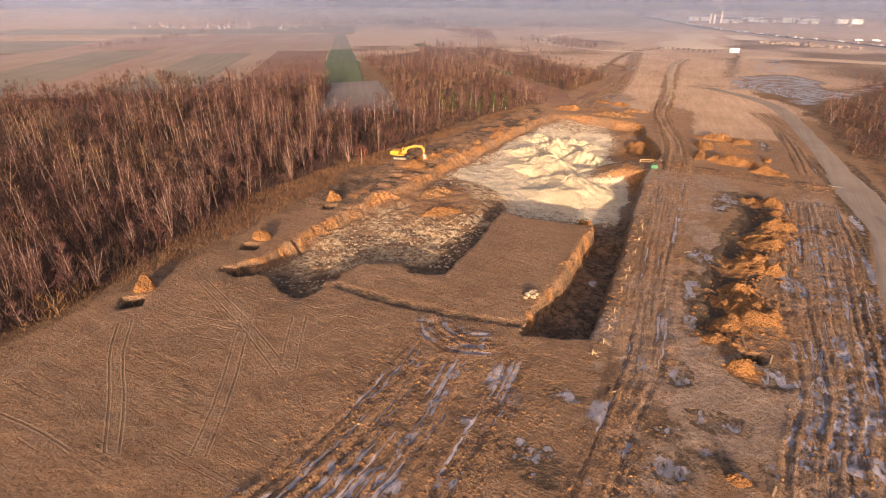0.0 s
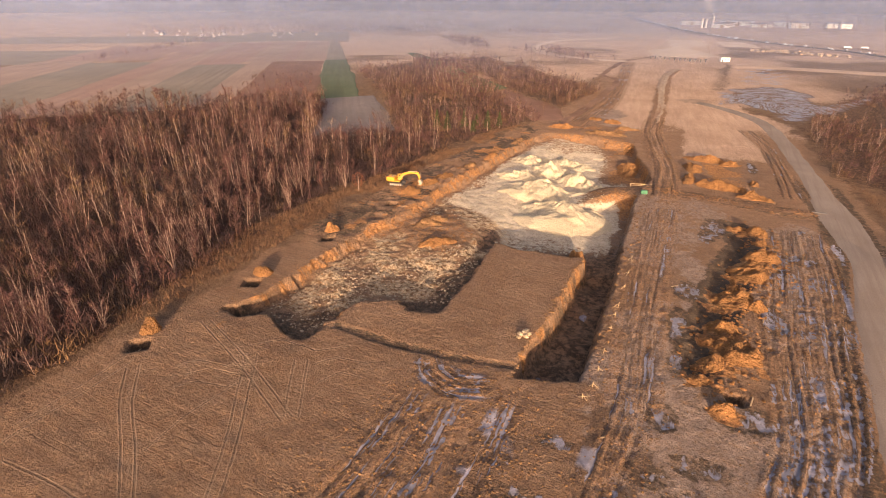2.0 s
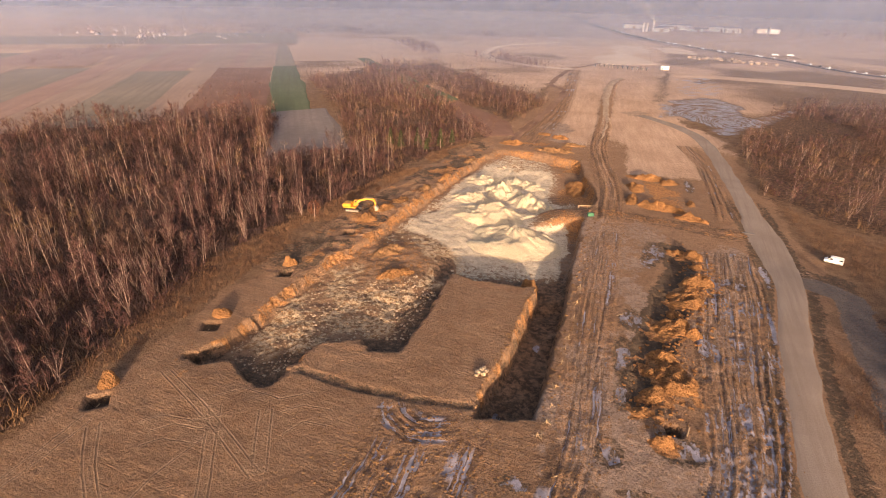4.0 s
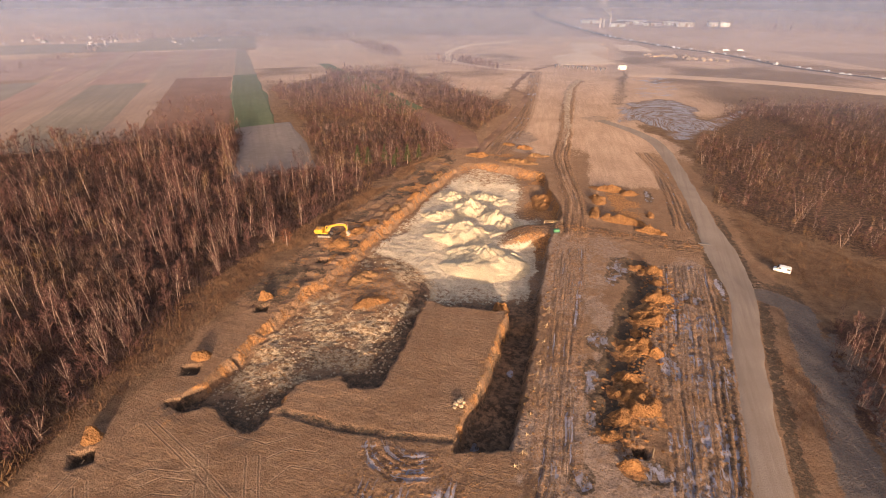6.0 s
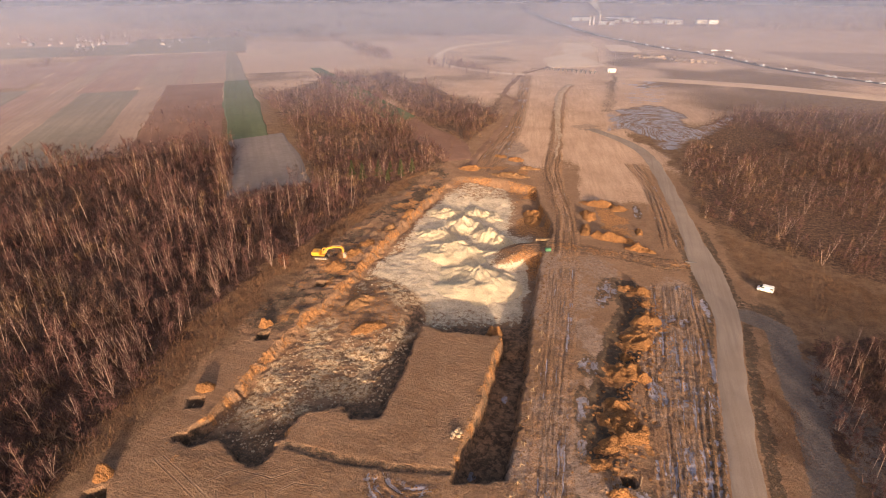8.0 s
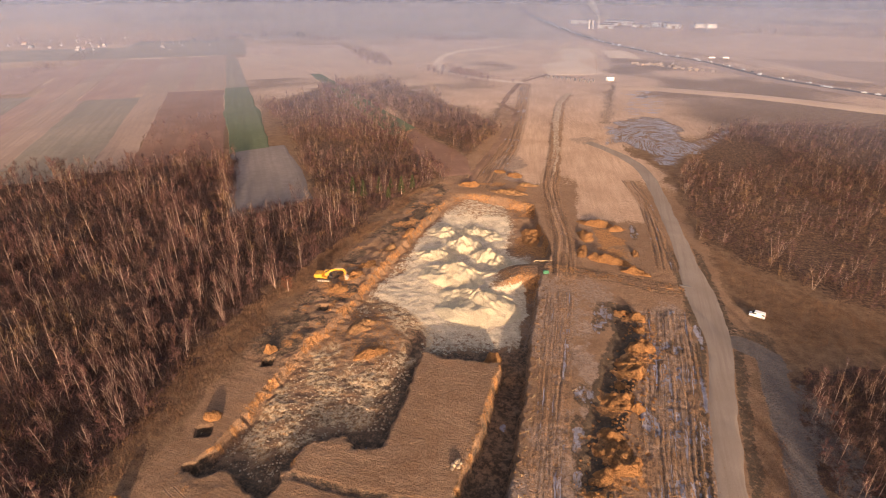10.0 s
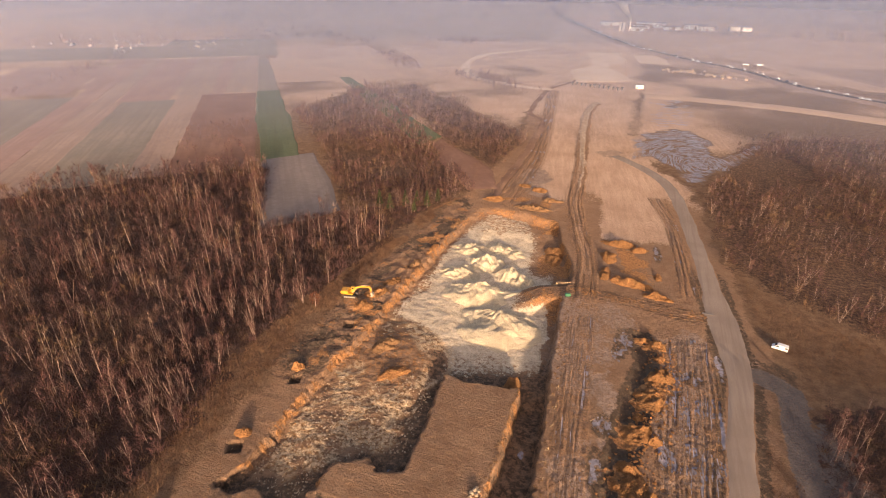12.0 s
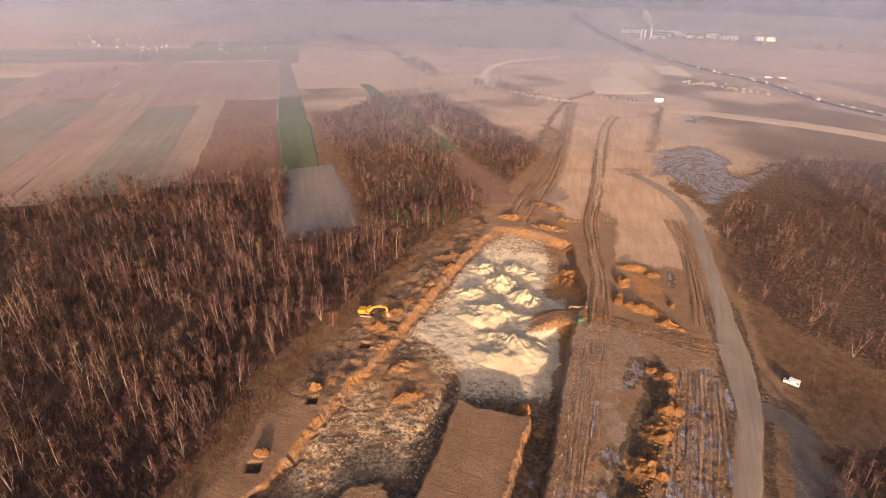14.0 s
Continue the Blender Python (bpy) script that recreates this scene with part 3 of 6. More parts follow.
    m["mud_shade"] = np.maximum(m["mud_shade"], 0.50 * damp_shade * smooth(-44, -36, x))
    sandy = sandy * (1 - 0.47 * damp_shade)
    m["sand"] = np.maximum(m["sand"], sandy * (1 - 0.85 * smooth(-18, -8, x) * smooth(40, 55, y)) * (1 - 0.5 * smooth(72, 84, y + 6 * mid)) * (1 - 0.6 * smooth(-41, -48, x + 2 * mid - 0.12 * (y - 20))))
    for cx, cy, r in ((25, 10, 4), (25, -2, 4.5), (21.5, -11, 4.5), (18.5, -22, 5), (16, -33, 4), (16.5, -39, 5.5), (13, -46, 3.5), (14.7, -52.7, 1.8), (28, -80, 3.5)):
        splash = smooth(1.1, 0.3, np.hypot(x - cx, (y - cy) * 0.8) / r + 0.5 * mid + 0.6 * small)
        m["clay"] = np.maximum(m["clay"], 0.95 * splash)
        m["ice"] *= 1 - splash
        z = z + 0.30 * splash * (0.6 + small)
    m["clay"] = np.maximum(m["clay"], 0.3 * smooth(0.1, 0.7, mid + 0.5 * small) * smooth(-30, -26, x) * smooth(-9, -13, x) * smooth(-54, -60, y))
    stripe, _ = line_distance(x, y, [(-42, -53.4), (-31, -54.7), (-22, -54.5), (-13, -53.6)])
    m["mud_shade"] = np.maximum(m["mud_shade"], 0.55 * smooth(1.3, 0.5, stripe + 0.3 * mid))
    z = z - 0.22 * smooth(1.1, 0.3, stripe + 0.2 * mid)
    # small square test pits, darker inside than the ground around
    for px, py, w, d, turn in TEST_PITS:
        c, s = math.cos(radians(turn)), math.sin(radians(turn))
        u, v = (x - px) * c + (y - py) * s, -(x - px) * s + (y - py) * c
        e = np.maximum(abs(u), abs(v)) + 0.1 * small
        z = z - 1.6 * smooth(w / 2 + 0.35, w / 2, e * 0.8)
        m["mud_shade"] = np.maximum(m["mud_shade"], smooth(w / 2 + 0.4, w / 2, e * 0.8))
    # stripped clay ground east of the haul road and along the west edge
    east = smooth(1.0, 0.3, np.hypot((x - 21) / 12, (y - 58) / 20) + 0.45 * mid)
    m["clay"] = np.maximum(m["clay"], 0.8 * east * smooth(-0.1, 0.25, fbm(x, y, 12, 3, 61)))
    z = z + 0.5 * east * np.maximum(0, fbm(x, y, 8, 3, 66))
    edge = smooth(9, 2, -ragged) * smooth(-40, -46, x) * (ragged < 0)
    m["clay"] = np.maximum(m["clay"], 0.35 * edge * smooth(0, 0.5, mid + 0.4 * small))
    z = z + edge * 0.25 * np.maximum(0, mid) + edge * smooth(-12, 10, y) * 0.35 * np.maximum(0, small + mid)
    spoil = smooth(22, 7, -ragged) * smooth(-38, -44, x) * (ragged < 0) * smooth(-34, -16, y)
    m["mud_shade"] = np.maximum(m["mud_shade"], 0.7 * spoil * smooth(-0.5, 0.4, fbm(x, y, 6, 3, 341)))
    m["clay"] = np.maximum(m["clay"], 0.6 * spoil * smooth(0.0, 0.5, fbm(x, y, 4, 3, 351)))
    z = z + spoil * (0.45 * np.maximum(0, fbm(x, y, 3.2, 2, 355)) + 0.12 * small)
    north = smooth(0.9, 0.2, np.hypot((x + 20) / 26, (y - 108) / 9) + 0.5 * mid)
    m["clay"] = np.maximum(m["clay"], 0.7 * north * smooth(-0.2, 0.4, fbm(x, y, 5, 3, 361)))
    # flooded, frozen meadow
    marsh = [(39, 247), (54, 264), (74, 268), (82, 240), (80, 207), (106, 241), (110, 238), (84, 188), (66, 164), (54, 143), (50, 171), (41, 194), (30, 186), (34, 225)]
    w = smooth(0, 6, inside(x, y, marsh) + 4 * mid)
    wide = w > m["lane"]
    ring = np.hypot(x - 66, (y - 190) * 0.62) + 1.5 * mid + 0.10 * y
    for key, v in (("lane_s", 1.0 * ring + 700), ("lane_a", 60 * np.cos(np.arctan2(y - 190, x - 66))), ("lane_ice", np.full(x.shape, 0.525))):
        m[key] = np.where(wide, v, m[key])
    m["lane"] = np.maximum(m["lane"], w)
    m["ice"] = np.maximum(m["ice"], smooth(1.0, 0.4, np.hypot((x - 65) / 5, (y - 186) / 8) + 0.4 * mid) * 0.9)
    m["grey"] = np.maximum(m["grey"], 0.5 * w)
    m["grey"] = np.maximum(m["grey"], 0.7 * smooth(1, 0.5, np.hypot((x - 72) / 7, (y - 342) / 12) + 0.4 * mid))
    meadow = smooth(150, 230, y) * (1 - near) * (1 - m["litter"]) * (1 - w)
    m["dry"] = np.maximum(m["dry"], meadow * (0.53 + 0.30 * smooth(-80, -20, x) * smooth(75, 45, x) - 0.10 * smooth(60, 90, x) * smooth(420, 370, y) + 0.35 * fbm(x, y, 60, 3, 311) * smooth(800, 450, y) * smooth(700, 400, abs(x))))
    marsh2 = smooth(0, 8, inside(x, y, [(56, 366), (84, 374), (90, 323), (80, 274), (45, 266)]) + 6 * mid)
    m["ice"] = np.maximum(m["ice"], marsh2 * smooth(0.1, 0.6, np.sin(y * 0.9 + 3 * mid) + 0.6 * small) * 0.8)
    m["clay"] = np.maximum(m["clay"], 0.35 * marsh2)
    for k in m:
        if k not in ("lane_s", "lane_a", "print_d"):
            m[k] = np.clip(m[k], 0, 1)
    return z, m


def ground_z(x, y):
    return float(terrain(np.array([x], float), np.array([y], float))[0][0])


# ---- mesh helpers ----
def mesh_of(name, verts, faces, materials, smooth_shade=False, slots=None):
    """A mesh from arrays: verts (n, 3) and faces (m, 3 or 4)."""
    verts, faces = np.asarray(verts, np.float32), np.asarray(faces, np.int32)
    me = bpy.data.meshes.new(name)
    me.vertices.add(len(verts))
    me.vertices.foreach_set("co", verts.ravel())
    k = faces.shape[1]
    me.loops.add(faces.size)
    me.loops.foreach_set("vertex_index", faces.ravel())
    me.polygons.add(len(faces))
    me.polygons.foreach_set("loop_start", np.arange(0, faces.size, k, dtype=np.int32))
    for mat in materials:
        me.materials.append(mat)
    if slots is not None:
        me.polygons.foreach_set("material_index", np.asarray(slots, np.int32))
    me.polygons.foreach_set("use_smooth", np.full(len(faces), smooth_shade))
    me.update(calc_edges=True)
    return me


def grid_faces(nx, ny):
    i = np.arange(nx * ny).reshape(ny, nx)
    return np.stack([i[:-1, :-1], i[:-1, 1:], i[1:, 1:], i[1:, :-1]], -1).reshape(-1, 4)


def spread(lo, hi, step, growth, far):
    """Grid lines: even between lo and hi, wider and wider outside."""
    out = list(np.arange(lo, hi + step / 2, step))
    s, v = step, out[-1]
    while v < far[1]:
        s = min(s * growth, 260)
        v += s
        out.append(v)
    s, v = step, lo
    while v > far[0]:
        s = min(s * growth, 260)
        v -= s
        out.insert(0, v)
    return np.array(out)


def build_ground():
    gx = spread(-64, 42, 0.32, 1.045, (-4200, 4200))
    gy = np.concatenate([spread(-90, 30, 0.32, 1.06, (-1500, 30.1)), np.arange(30.5, 112, 0.65), np.arange(112.8, 290, 1.4)])
    tail, s = [gy[-1]], 1.4
    while tail[-1] < 4700:
        s = min(s * 1.05, 260)
        tail.append(tail[-1] + s)
    gy = np.concatenate([gy, tail[1:]])
    x, y = np.meshgrid(gx, gy)
    z, masks = terrain(x.ravel(), y.ravel())
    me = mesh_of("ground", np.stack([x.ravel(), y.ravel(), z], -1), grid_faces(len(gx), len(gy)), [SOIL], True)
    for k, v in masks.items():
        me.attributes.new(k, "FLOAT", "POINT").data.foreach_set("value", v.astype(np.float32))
    return tagged(new("ground", me), "churned brown soil of a building site with frozen ruts", "ground", kind="structure")


ground = build_ground()


def strip(name, pts, width, material, label, lift=0.05, step=2.0, across=7, ragged=0.4, category="road", seed=1):
    """A road laid on the ground along a line."""
    line = curve_points(pts, step)
    p = np.array(line)
    tangent = np.gradient(p, axis=0)
    tangent /= np.linalg.norm(tangent, axis=1)[:, None]
    side = np.stack([tangent[:, 1], -tangent[:, 0]], -1)
    w = np.asarray(width(np.linspace(0, 1, len(p))) if callable(width) else np.full(len(p), width))
    edge = fbm(p[:, 0], p[:, 1], 6, 3, 70 + seed), fbm(p[:, 0], p[:, 1], 6, 3, 80 + seed)
    rows = []
    for k, u in enumerate(np.linspace(-1, 1, across)):
        rag = ragged * (edge[0] if u < 0 else edge[1]) * abs(u)
        rows.append(p + side * (u * (w / 2) + np.sign(u) * rag)[:, None])
    q = np.stack(rows, 1).reshape(-1, 2)
    u = np.tile(np.abs(np.linspace(-1, 1, across)), len(p))
    z = terrain(q[:, 0], q[:, 1])[0] + lift * (1 - u ** 4) - 0.06 * (u > 0.99)
    me = mesh_of(name, np.column_stack([q, z]), grid_faces(across, len(p)), [material], True)
    return tagged(new(name, me), label, category, kind="structure")


haul_road = strip("haul_road", [(3, 128), (5, 176), (3, 229), (4, 291), (9, 320), (14, 342)], lambda u: 1.2 + 4.2 * u, PALE_TRACK, "pale sandy haul road worn by lorries", 0.10, 1.5, 7, 1.1, seed=9)
road = strip("road", ROAD, lambda u: 5.6 + 1.6 * np.exp(-((u - 0.42) / 0.06) ** 2) * 2 + 1.0 * u, GRAVEL, "pale compacted gravel site road beside the diggings", 0.12, 1.0, 11)


# ---- fields, roads and the frozen meadow farther off ----
def sheet_material(name, a, b, row=None):
    m, t, bs = shader(name, 0.95, 0.1)
    c = mix(t, noise_fac(t, 0.03, 0.35, 0.65), a, b)
    c = mix(t, math_node(t, "MULTIPLY", noise_fac(t, 0.4, 0.35, 0.7, 6.0), 0.35), c, tuple(0.6 * v for v in a))
    if row:
        c = mix(t, math_node(t, "MULTIPLY", noise_fac(t, 0.35, 0.42, 0.6, 3.0, (1.0, 0.03, 1.0, row)), 0.4), c, tuple(0.62 * v for v in b))
    t.links.new(c, bs.inputs["Base Color"])
    return m


ROW = 31.0
FIELD = {
    "green": sheet_material("winter_crop", (0.115, 0.135, 0.075), (0.15, 0.16, 0.092), ROW),
    "brown": sheet_material("fallow", (0.22, 0.12, 0.082), (0.30, 0.172, 0.118), ROW),
    "tan": sheet_material("stubble", (0.34, 0.235, 0.175), (0.41, 0.285, 0.21), ROW),
    "wheat": sheet_material("pale_stubble", (0.46, 0.31, 0.22), (0.54, 0.375, 0.265), ROW),
    "pink": sheet_material("ploughed_pale", (0.34, 0.215, 0.165), (0.40, 0.265, 0.20), ROW),
    "olive": sheet_material("old_meadow", (0.25, 0.205, 0.155), (0.315, 0.25, 0.185), ROW),
    "grey": sheet_material("bare_field", (0.20, 0.165, 0.145), (0.26, 0.21, 0.18), ROW),
    "churned": sheet_material("churned_track", (0.17, 0.095, 0.06), (0.33, 0.20, 0.13)),
    "earth": sheet_material("levelled_earth", (0.50, 0.34, 0.225), (0.60, 0.42, 0.285)),
    "pale": sheet_material("pale_fill", (0.60, 0.44, 0.31), (0.70, 0.53, 0.38)),
    "asphalt": sheet_material("asphalt", (0.075, 0.065, 0.06), (0.105, 0.09, 0.085)),
}


def patch(name, pts, kind, label, lift=0.08, ragged=0.7, seed=0, category="field"):
    """A flat piece of land with slightly uneven edges."""
    lift = lift - 0.06 + 0.008 * seed
    edge = []
    for (ax, ay), (bx, by) in zip(pts, list(pts[1:]) + [pts[0]]):
        n = max(2, int(math.dist((ax, ay), (bx, by)) / 6))
        edge += [(ax + (bx - ax) * k / n, ay + (by - ay) * k / n) for k in range(n)]
    e = np.array(edge)
    e = e + ragged * np.stack([fbm(e[:, 0], e[:, 1], 14, 2, 91 + seed), fbm(e[:, 0], e[:, 1], 14, 2, 95 + seed)], -1)
    bm = bmesh.new()
    top = [bm.verts.new((x, y, lift + 0.05)) for x, y in e]
    mx, my = e.mean(0)
    low = []
    for x, y in e:
        r = math.hypot(x - mx, y - my)
        low.append(bm.verts.new((mx + (x - mx) * (1 + 4 / r), my + (y - my) * (1 + 3.5 / r), -0.12)))
    face = bm.faces.new(top)
    for k in range(len(top)):
        bm.faces.new((top[k], low[k], low[k - 1], top[k - 1]))
    bmesh.ops.triangulate(bm, faces=[face])
    bmesh.ops.recalc_face_normals(bm, faces=bm.faces)
    me = bpy.data.meshes.new(name)
    bm.to_mesh(me)
    bm.free()
    me.materials.append(FIELD[kind])
    return tagged(new(name, me), label, category, kind="structure")


def uv(u, v):
    """Field coordinates: u along the strips away from the site, v across them to the west."""
    return (-167 - 0.516 * u - 0.857 * v, 131 + 0.857 * u - 0.516 * v)


STRIPS = [(0, 24, 200, 425, "tan", "tan stubble strip"),
          (2, 42, -13, 190, "brown", "reddish brown fallow plot"), (44, 60, -15, 192, "tan", "pale tan stubble strip"),
          (62, 98, -20, 174, "olive", "grey green old meadow"), (67, 103, 178, 420, "pink", "pinkish ploughed strip"),
          (26, 36, 194, 425, "pink", "pinkish ploughed strip"), (38, 65, 196, 425, "tan", "tan stubble strip"),
          (100, 119, -27, 175, "tan", "pale tan stubble strip"), (121, 138, -30, 240, "pink", "pinkish ploughed strip"), (140, 188, -28, 200, "olive", "faded meadow strip"),
          (105, 119, 178, 430, "tan", "tan stubble strip"), (121, 145, 245, 430, "pink", "pinkish ploughed strip"), (190, 240, -26, 220, "tan", "tan stubble strip"), (243, 330, -30, 180, "pink", "pinkish ploughed land"),
          (150, 230, 225, 380, "pink", "pinkish stubble land"), (235, 420, 200, 330, "olive", "grey green meadow"), (335, 470, -40, 170, "tan", "tan stubble land"),
          (-160, -17, 240, 405, "wheat", "wide pale tan stubble field"), (-260, -165, 300, 460, "wheat", "wide tan field"), (-150, -25, 410, 520, "wheat", "pinkish field"),
          (-24, 120, 440, 640, "olive", "faded green meadow"), (125, 420, 440, 560, "olive", "grey green meadow"), (-420, -270, 380, 640, "wheat", "pale pinkish land")]
patch("field", [uv(-3, -23), uv(-3, -2), uv(198, 0), uv(198, -18)], "green", "green winter crop strip beyond the woods", ragged=0.8, seed=26)
patch("field", [uv(200, -18), uv(200, -1), uv(425, -1), uv(425, -11)], "olive", "dull green meadow strip beyond the woods", ragged=0.8, seed=27)
for k, (v0, v1, u0, u1, kind, label) in enumerate(STRIPS):
    f = patch("field", [uv(u0 - 1.6, v0 - 0.6), uv(u0 - 1.6, v1 + 0.6), uv(u1 + 1.6, v1 + 0.6), uv(u1 + 1.6, v0 - 0.6)], kind, label + " beyond the woods", ragged=0.8, seed=k)
patch("field", [(-162, 131), (-118, 54), (-106, 66), (-97, 79), (-142, 148)], "grey", "bare grey field cut into the birch wood", seed=30)
patch("field", [(-80, 196), (-42, 147), (-36, 124), (-48, 118), (-82, 183)], "brown", "brown fallow plot between two woods", seed=31)
patch("field", [(-232, 389), (-222, 391), (-84, 206), (-92, 184)], "green", "narrow green strip between two woods", seed=32)
patch("field", [(-10, 450), (8, 705), (46, 725), (47, 600), (44, 476)], "earth", "levelled earth of the future roadbed", seed=34, category="earthwork")
patch("earthwork", [(-9, 504), (6, 545), (22, 574), (36, 512), (47, 458), (-5, 436)], "pale", "pale sandy fill on the roadbed", lift=0.3, ragged=3.0, seed=35, category="earthwork")
patch("earthwork", [(6, 671), (46, 690), (48, 579), (13, 555)], "pale", "pale sandy fill on the roadbed", lift=0.3, ragged=3.5, seed=36, category="earthwork")
patch("earthwork", [(66, 661), (90, 673), (100, 594), (70, 596)], "pale", "pale sandy fill beside the highway", lift=0.2, ragged=3.5, seed=37, category="earthwork")
patch("field", [(255, 470), (150, 790), (330, 1000), (900, 900), (700, 330)], "wheat", "wide pinkish field beyond the highway", seed=38)
patch("field", [(300, 430), (240, 620), (800, 640), (800, 560)], "tan", "pale strip of stubble beyond the highway", lift=0.2, seed=39)
strip("service_road", [(54, 382), (85, 380), (110, 374), (162, 360), (209, 335), (310, 278), (430, 205)], lambda u: 20 + 16 * u, FIELD["earth"], "wide pale levelled earth road", 0.5, 6, 7, 1.5, seed=3)
strip("track", [(-62, 700), (-84, 668), (-126, 604), (-130, 512), (-109, 441), (-87, 417), (-55, 395), (-25, 386)], 11, FIELD["pale"], "pale sandy loop track", 0.5, 5, 5, 0.8, seed=4)
strip("track", [(-34, 112), (-31, 150), (-26, 200), (-24, 262), (-35, 292), (-28, 384), (-8, 436), (8, 520), (15, 577)], 4.5, FIELD["churned"], "muddy haul track", 0.12, 3, 5, 1.2, seed=5)
HIGHWAY = [(420, 230), (330, 310), (234, 422), (201, 478), (172, 571), (125, 652), (66, 809), (6, 1075), (-70, 1510), (-140, 2100)]
strip("verge", HIGHWAY, 34, FIELD["tan"], "pale trampled verge of the highway", 0.6, 12, 7, 3.0, category="verge", seed=11)
strip("highway", HIGHWAY, 12, FIELD["asphalt"], "grey asphalt highway with queueing traffic", 0.9, 12, 5, 0.0, seed=7)

# ---- trees ----
BARK = plain("birch_bark", (0.38, 0.27, 0.21), 0.8, 0.2, wear=0.9, scale=2.5)
BARK_DARK = plain("brown_bark", (0.10, 0.055, 0.04), 0.9, 0.1, wear=0.6, scale=2.5)


def twig_material(name, dark, light, odd):
    """Fine twigs: the tone drifts from stand to stand and differs a little from twig to twig."""
    m, t, b = shader(name, 0.9, 0.1)
    c = mix(t, noise_fac(t, 0.11, 0.38, 0.62, 3.0), dark, light)
    c = mix(t, noise_fac(t, 0.04, 0.52, 0.64, 3.0), c, odd)
    single = t.nodes.new("ShaderNodeNewGeometry").outputs["Random Per Island"]
    c = mix(t, math_node(t, "MULTIPLY", single, 0.5), c, tuple(0.45 * v for v in dark))
    t.links.new(c, b.inputs["Base Color"])
    return m


TWIG = twig_material("twigs", (0.096, 0.050, 0.046), (0.135, 0.068, 0.060), (0.135, 0.082, 0.058))
TWIG_OCHRE = twig_material("ochre_twigs", (0.145, 0.082, 0.044), (0.20, 0.12, 0.065), (0.16, 0.105, 0.052))
TWIG_DARK = twig_material("dark_twigs", (0.056, 0.036, 0.034), (0.080, 0.049, 0.044), (0.070, 0.050, 0.036))
DRY = earthy("dry_brush", (0.14, 0.075, 0.043), (0.24, 0.135, 0.072), 0.6, fine=2.0)
LEAF_ORANGE = earthy("orange_leaves", (0.24, 0.085, 0.045), (0.36, 0.14, 0.07), 2.0)
NEEDLE = earthy("needles", (0.065, 0.068, 0.03), (0.11, 0.11, 0.05), 2.0)


def prism(points, radii, sides):
    """A bent tapered tube: verts and triangles."""
    v, f = [], []
    for p, r in zip(points, radii):
        for s in range(sides):
            a = 2 * math.pi * s / sides
            v.append((p[0] + r * math.cos(a), p[1] + r * math.sin(a), p[2]))
    for k in range(len(points) - 1):
        for s in range(sides):
            a, b = k * sides + s, k * sides + (s + 1) % sides
            f += [(a, b, b + sides), (a, b + sides, a + sides)]
    return v, f


def tree_arrays(seed, height, limbs, twigs, sides=5, blade=0.055, spread_out=1.0):
    """Trunk and limbs, and the fine twigs, of a bare birch: two pairs of verts and triangles."""
    rng = random.Random(seed)
    lean = rng.uniform(-0.11, 0.11), rng.uniform(-0.11, 0.11)
    bend = rng.uniform(0, 6.3)

    def axis(u):
        return Vector((lean[0] * u * height + 0.2 * math.sin(bend + 3 * u), lean[1] * u * height + 0.2 * math.cos(bend + 2.4 * u), u * height))

    steps = 6 if sides > 3 else 3
    base = 0.0050 * height
    pts = [axis(k / steps) for k in range(steps + 1)]
    pts[0].z = -0.4
    v, f = prism(pts, [base * (1.15 - k / steps) + 0.012 for k in range(steps + 1)], sides)
    tv, tf = [], []

    def twig(p, d, length):
        side = d.cross(Vector((rng.uniform(-1, 1), rng.uniform(-1, 1), rng.uniform(-1, 1)))).normalized() * blade
        n = len(tv)
        tv.extend([p - side, p + side, p + d * length])
        tf.append((n, n + 1, n + 2))

    for k in range(limbs):
        u = rng.uniform(0.26, 0.97)
        p, a = axis(u), rng.uniform(0, 6.3)
        steep = rng.uniform(0.6, 1.7)
        d = Vector((math.cos(a), math.sin(a), steep)).normalized()
        length = height * rng.uniform(0.14, 0.26) * (1.15 - 0.6 * u) * spread_out
        q = p + d * length
        n = len(v)
        r = base * 0.5 * (1.2 - u) + 0.012
        if sides > 3:
            lv, lf = prism([p, p.lerp(q, 0.5) + Vector((0, 0, -0.06 * length)), q], [r, r * 0.6, 0.012], 3)
        else:
            lv, lf = prism([p, q], [r, 0.012], 3)
        v += lv
        f += [tuple(i + n for i in t) for t in lf]
        for j in range(twigs // limbs):
            w = rng.uniform(0.25, 1)
            e = Vector((rng.gauss(d.x, 0.5), rng.gauss(d.y, 0.5), rng.gauss(d.z + 0.15, 0.45))).normalized()
            twig(p.lerp(q, w), e, height * rng.uniform(0.05, 0.13))
    for j in range(twigs // 5):
        u = rng.uniform(0.55, 1)
        a = rng.uniform(0, 6.3)
        twig(axis(u), Vector((math.cos(a), math.sin(a), rng.uniform(0.3, 1.6))).normalized(), height * rng.uniform(0.05, 0.12))
    return (np.array([tuple(p) for p in v]), np.array(f)), (np.array([tuple(p) for p in tv]), np.array(tf))


def scatter(poly, gap, rng, keep=None, gaps=-0.5):
    """Places inside a polygon about gap metres apart."""
    xs, ys = [p[0] for p in poly], [p[1] for p in poly]
    n = int((max(xs) - min(xs)) * (max(ys) - min(ys)) / gap ** 2)
    p = np.column_stack([rng.uniform(min(xs), max(xs), n), rng.uniform(min(ys), max(ys), n)])
    ok = inside(p[:, 0], p[:, 1], poly) > 1.0
    clear = fbm(p[:, 0], p[:, 1], 22, 2, 123) > gaps
    p = p[ok & clear]
    return p if keep is None else p[keep(p)]


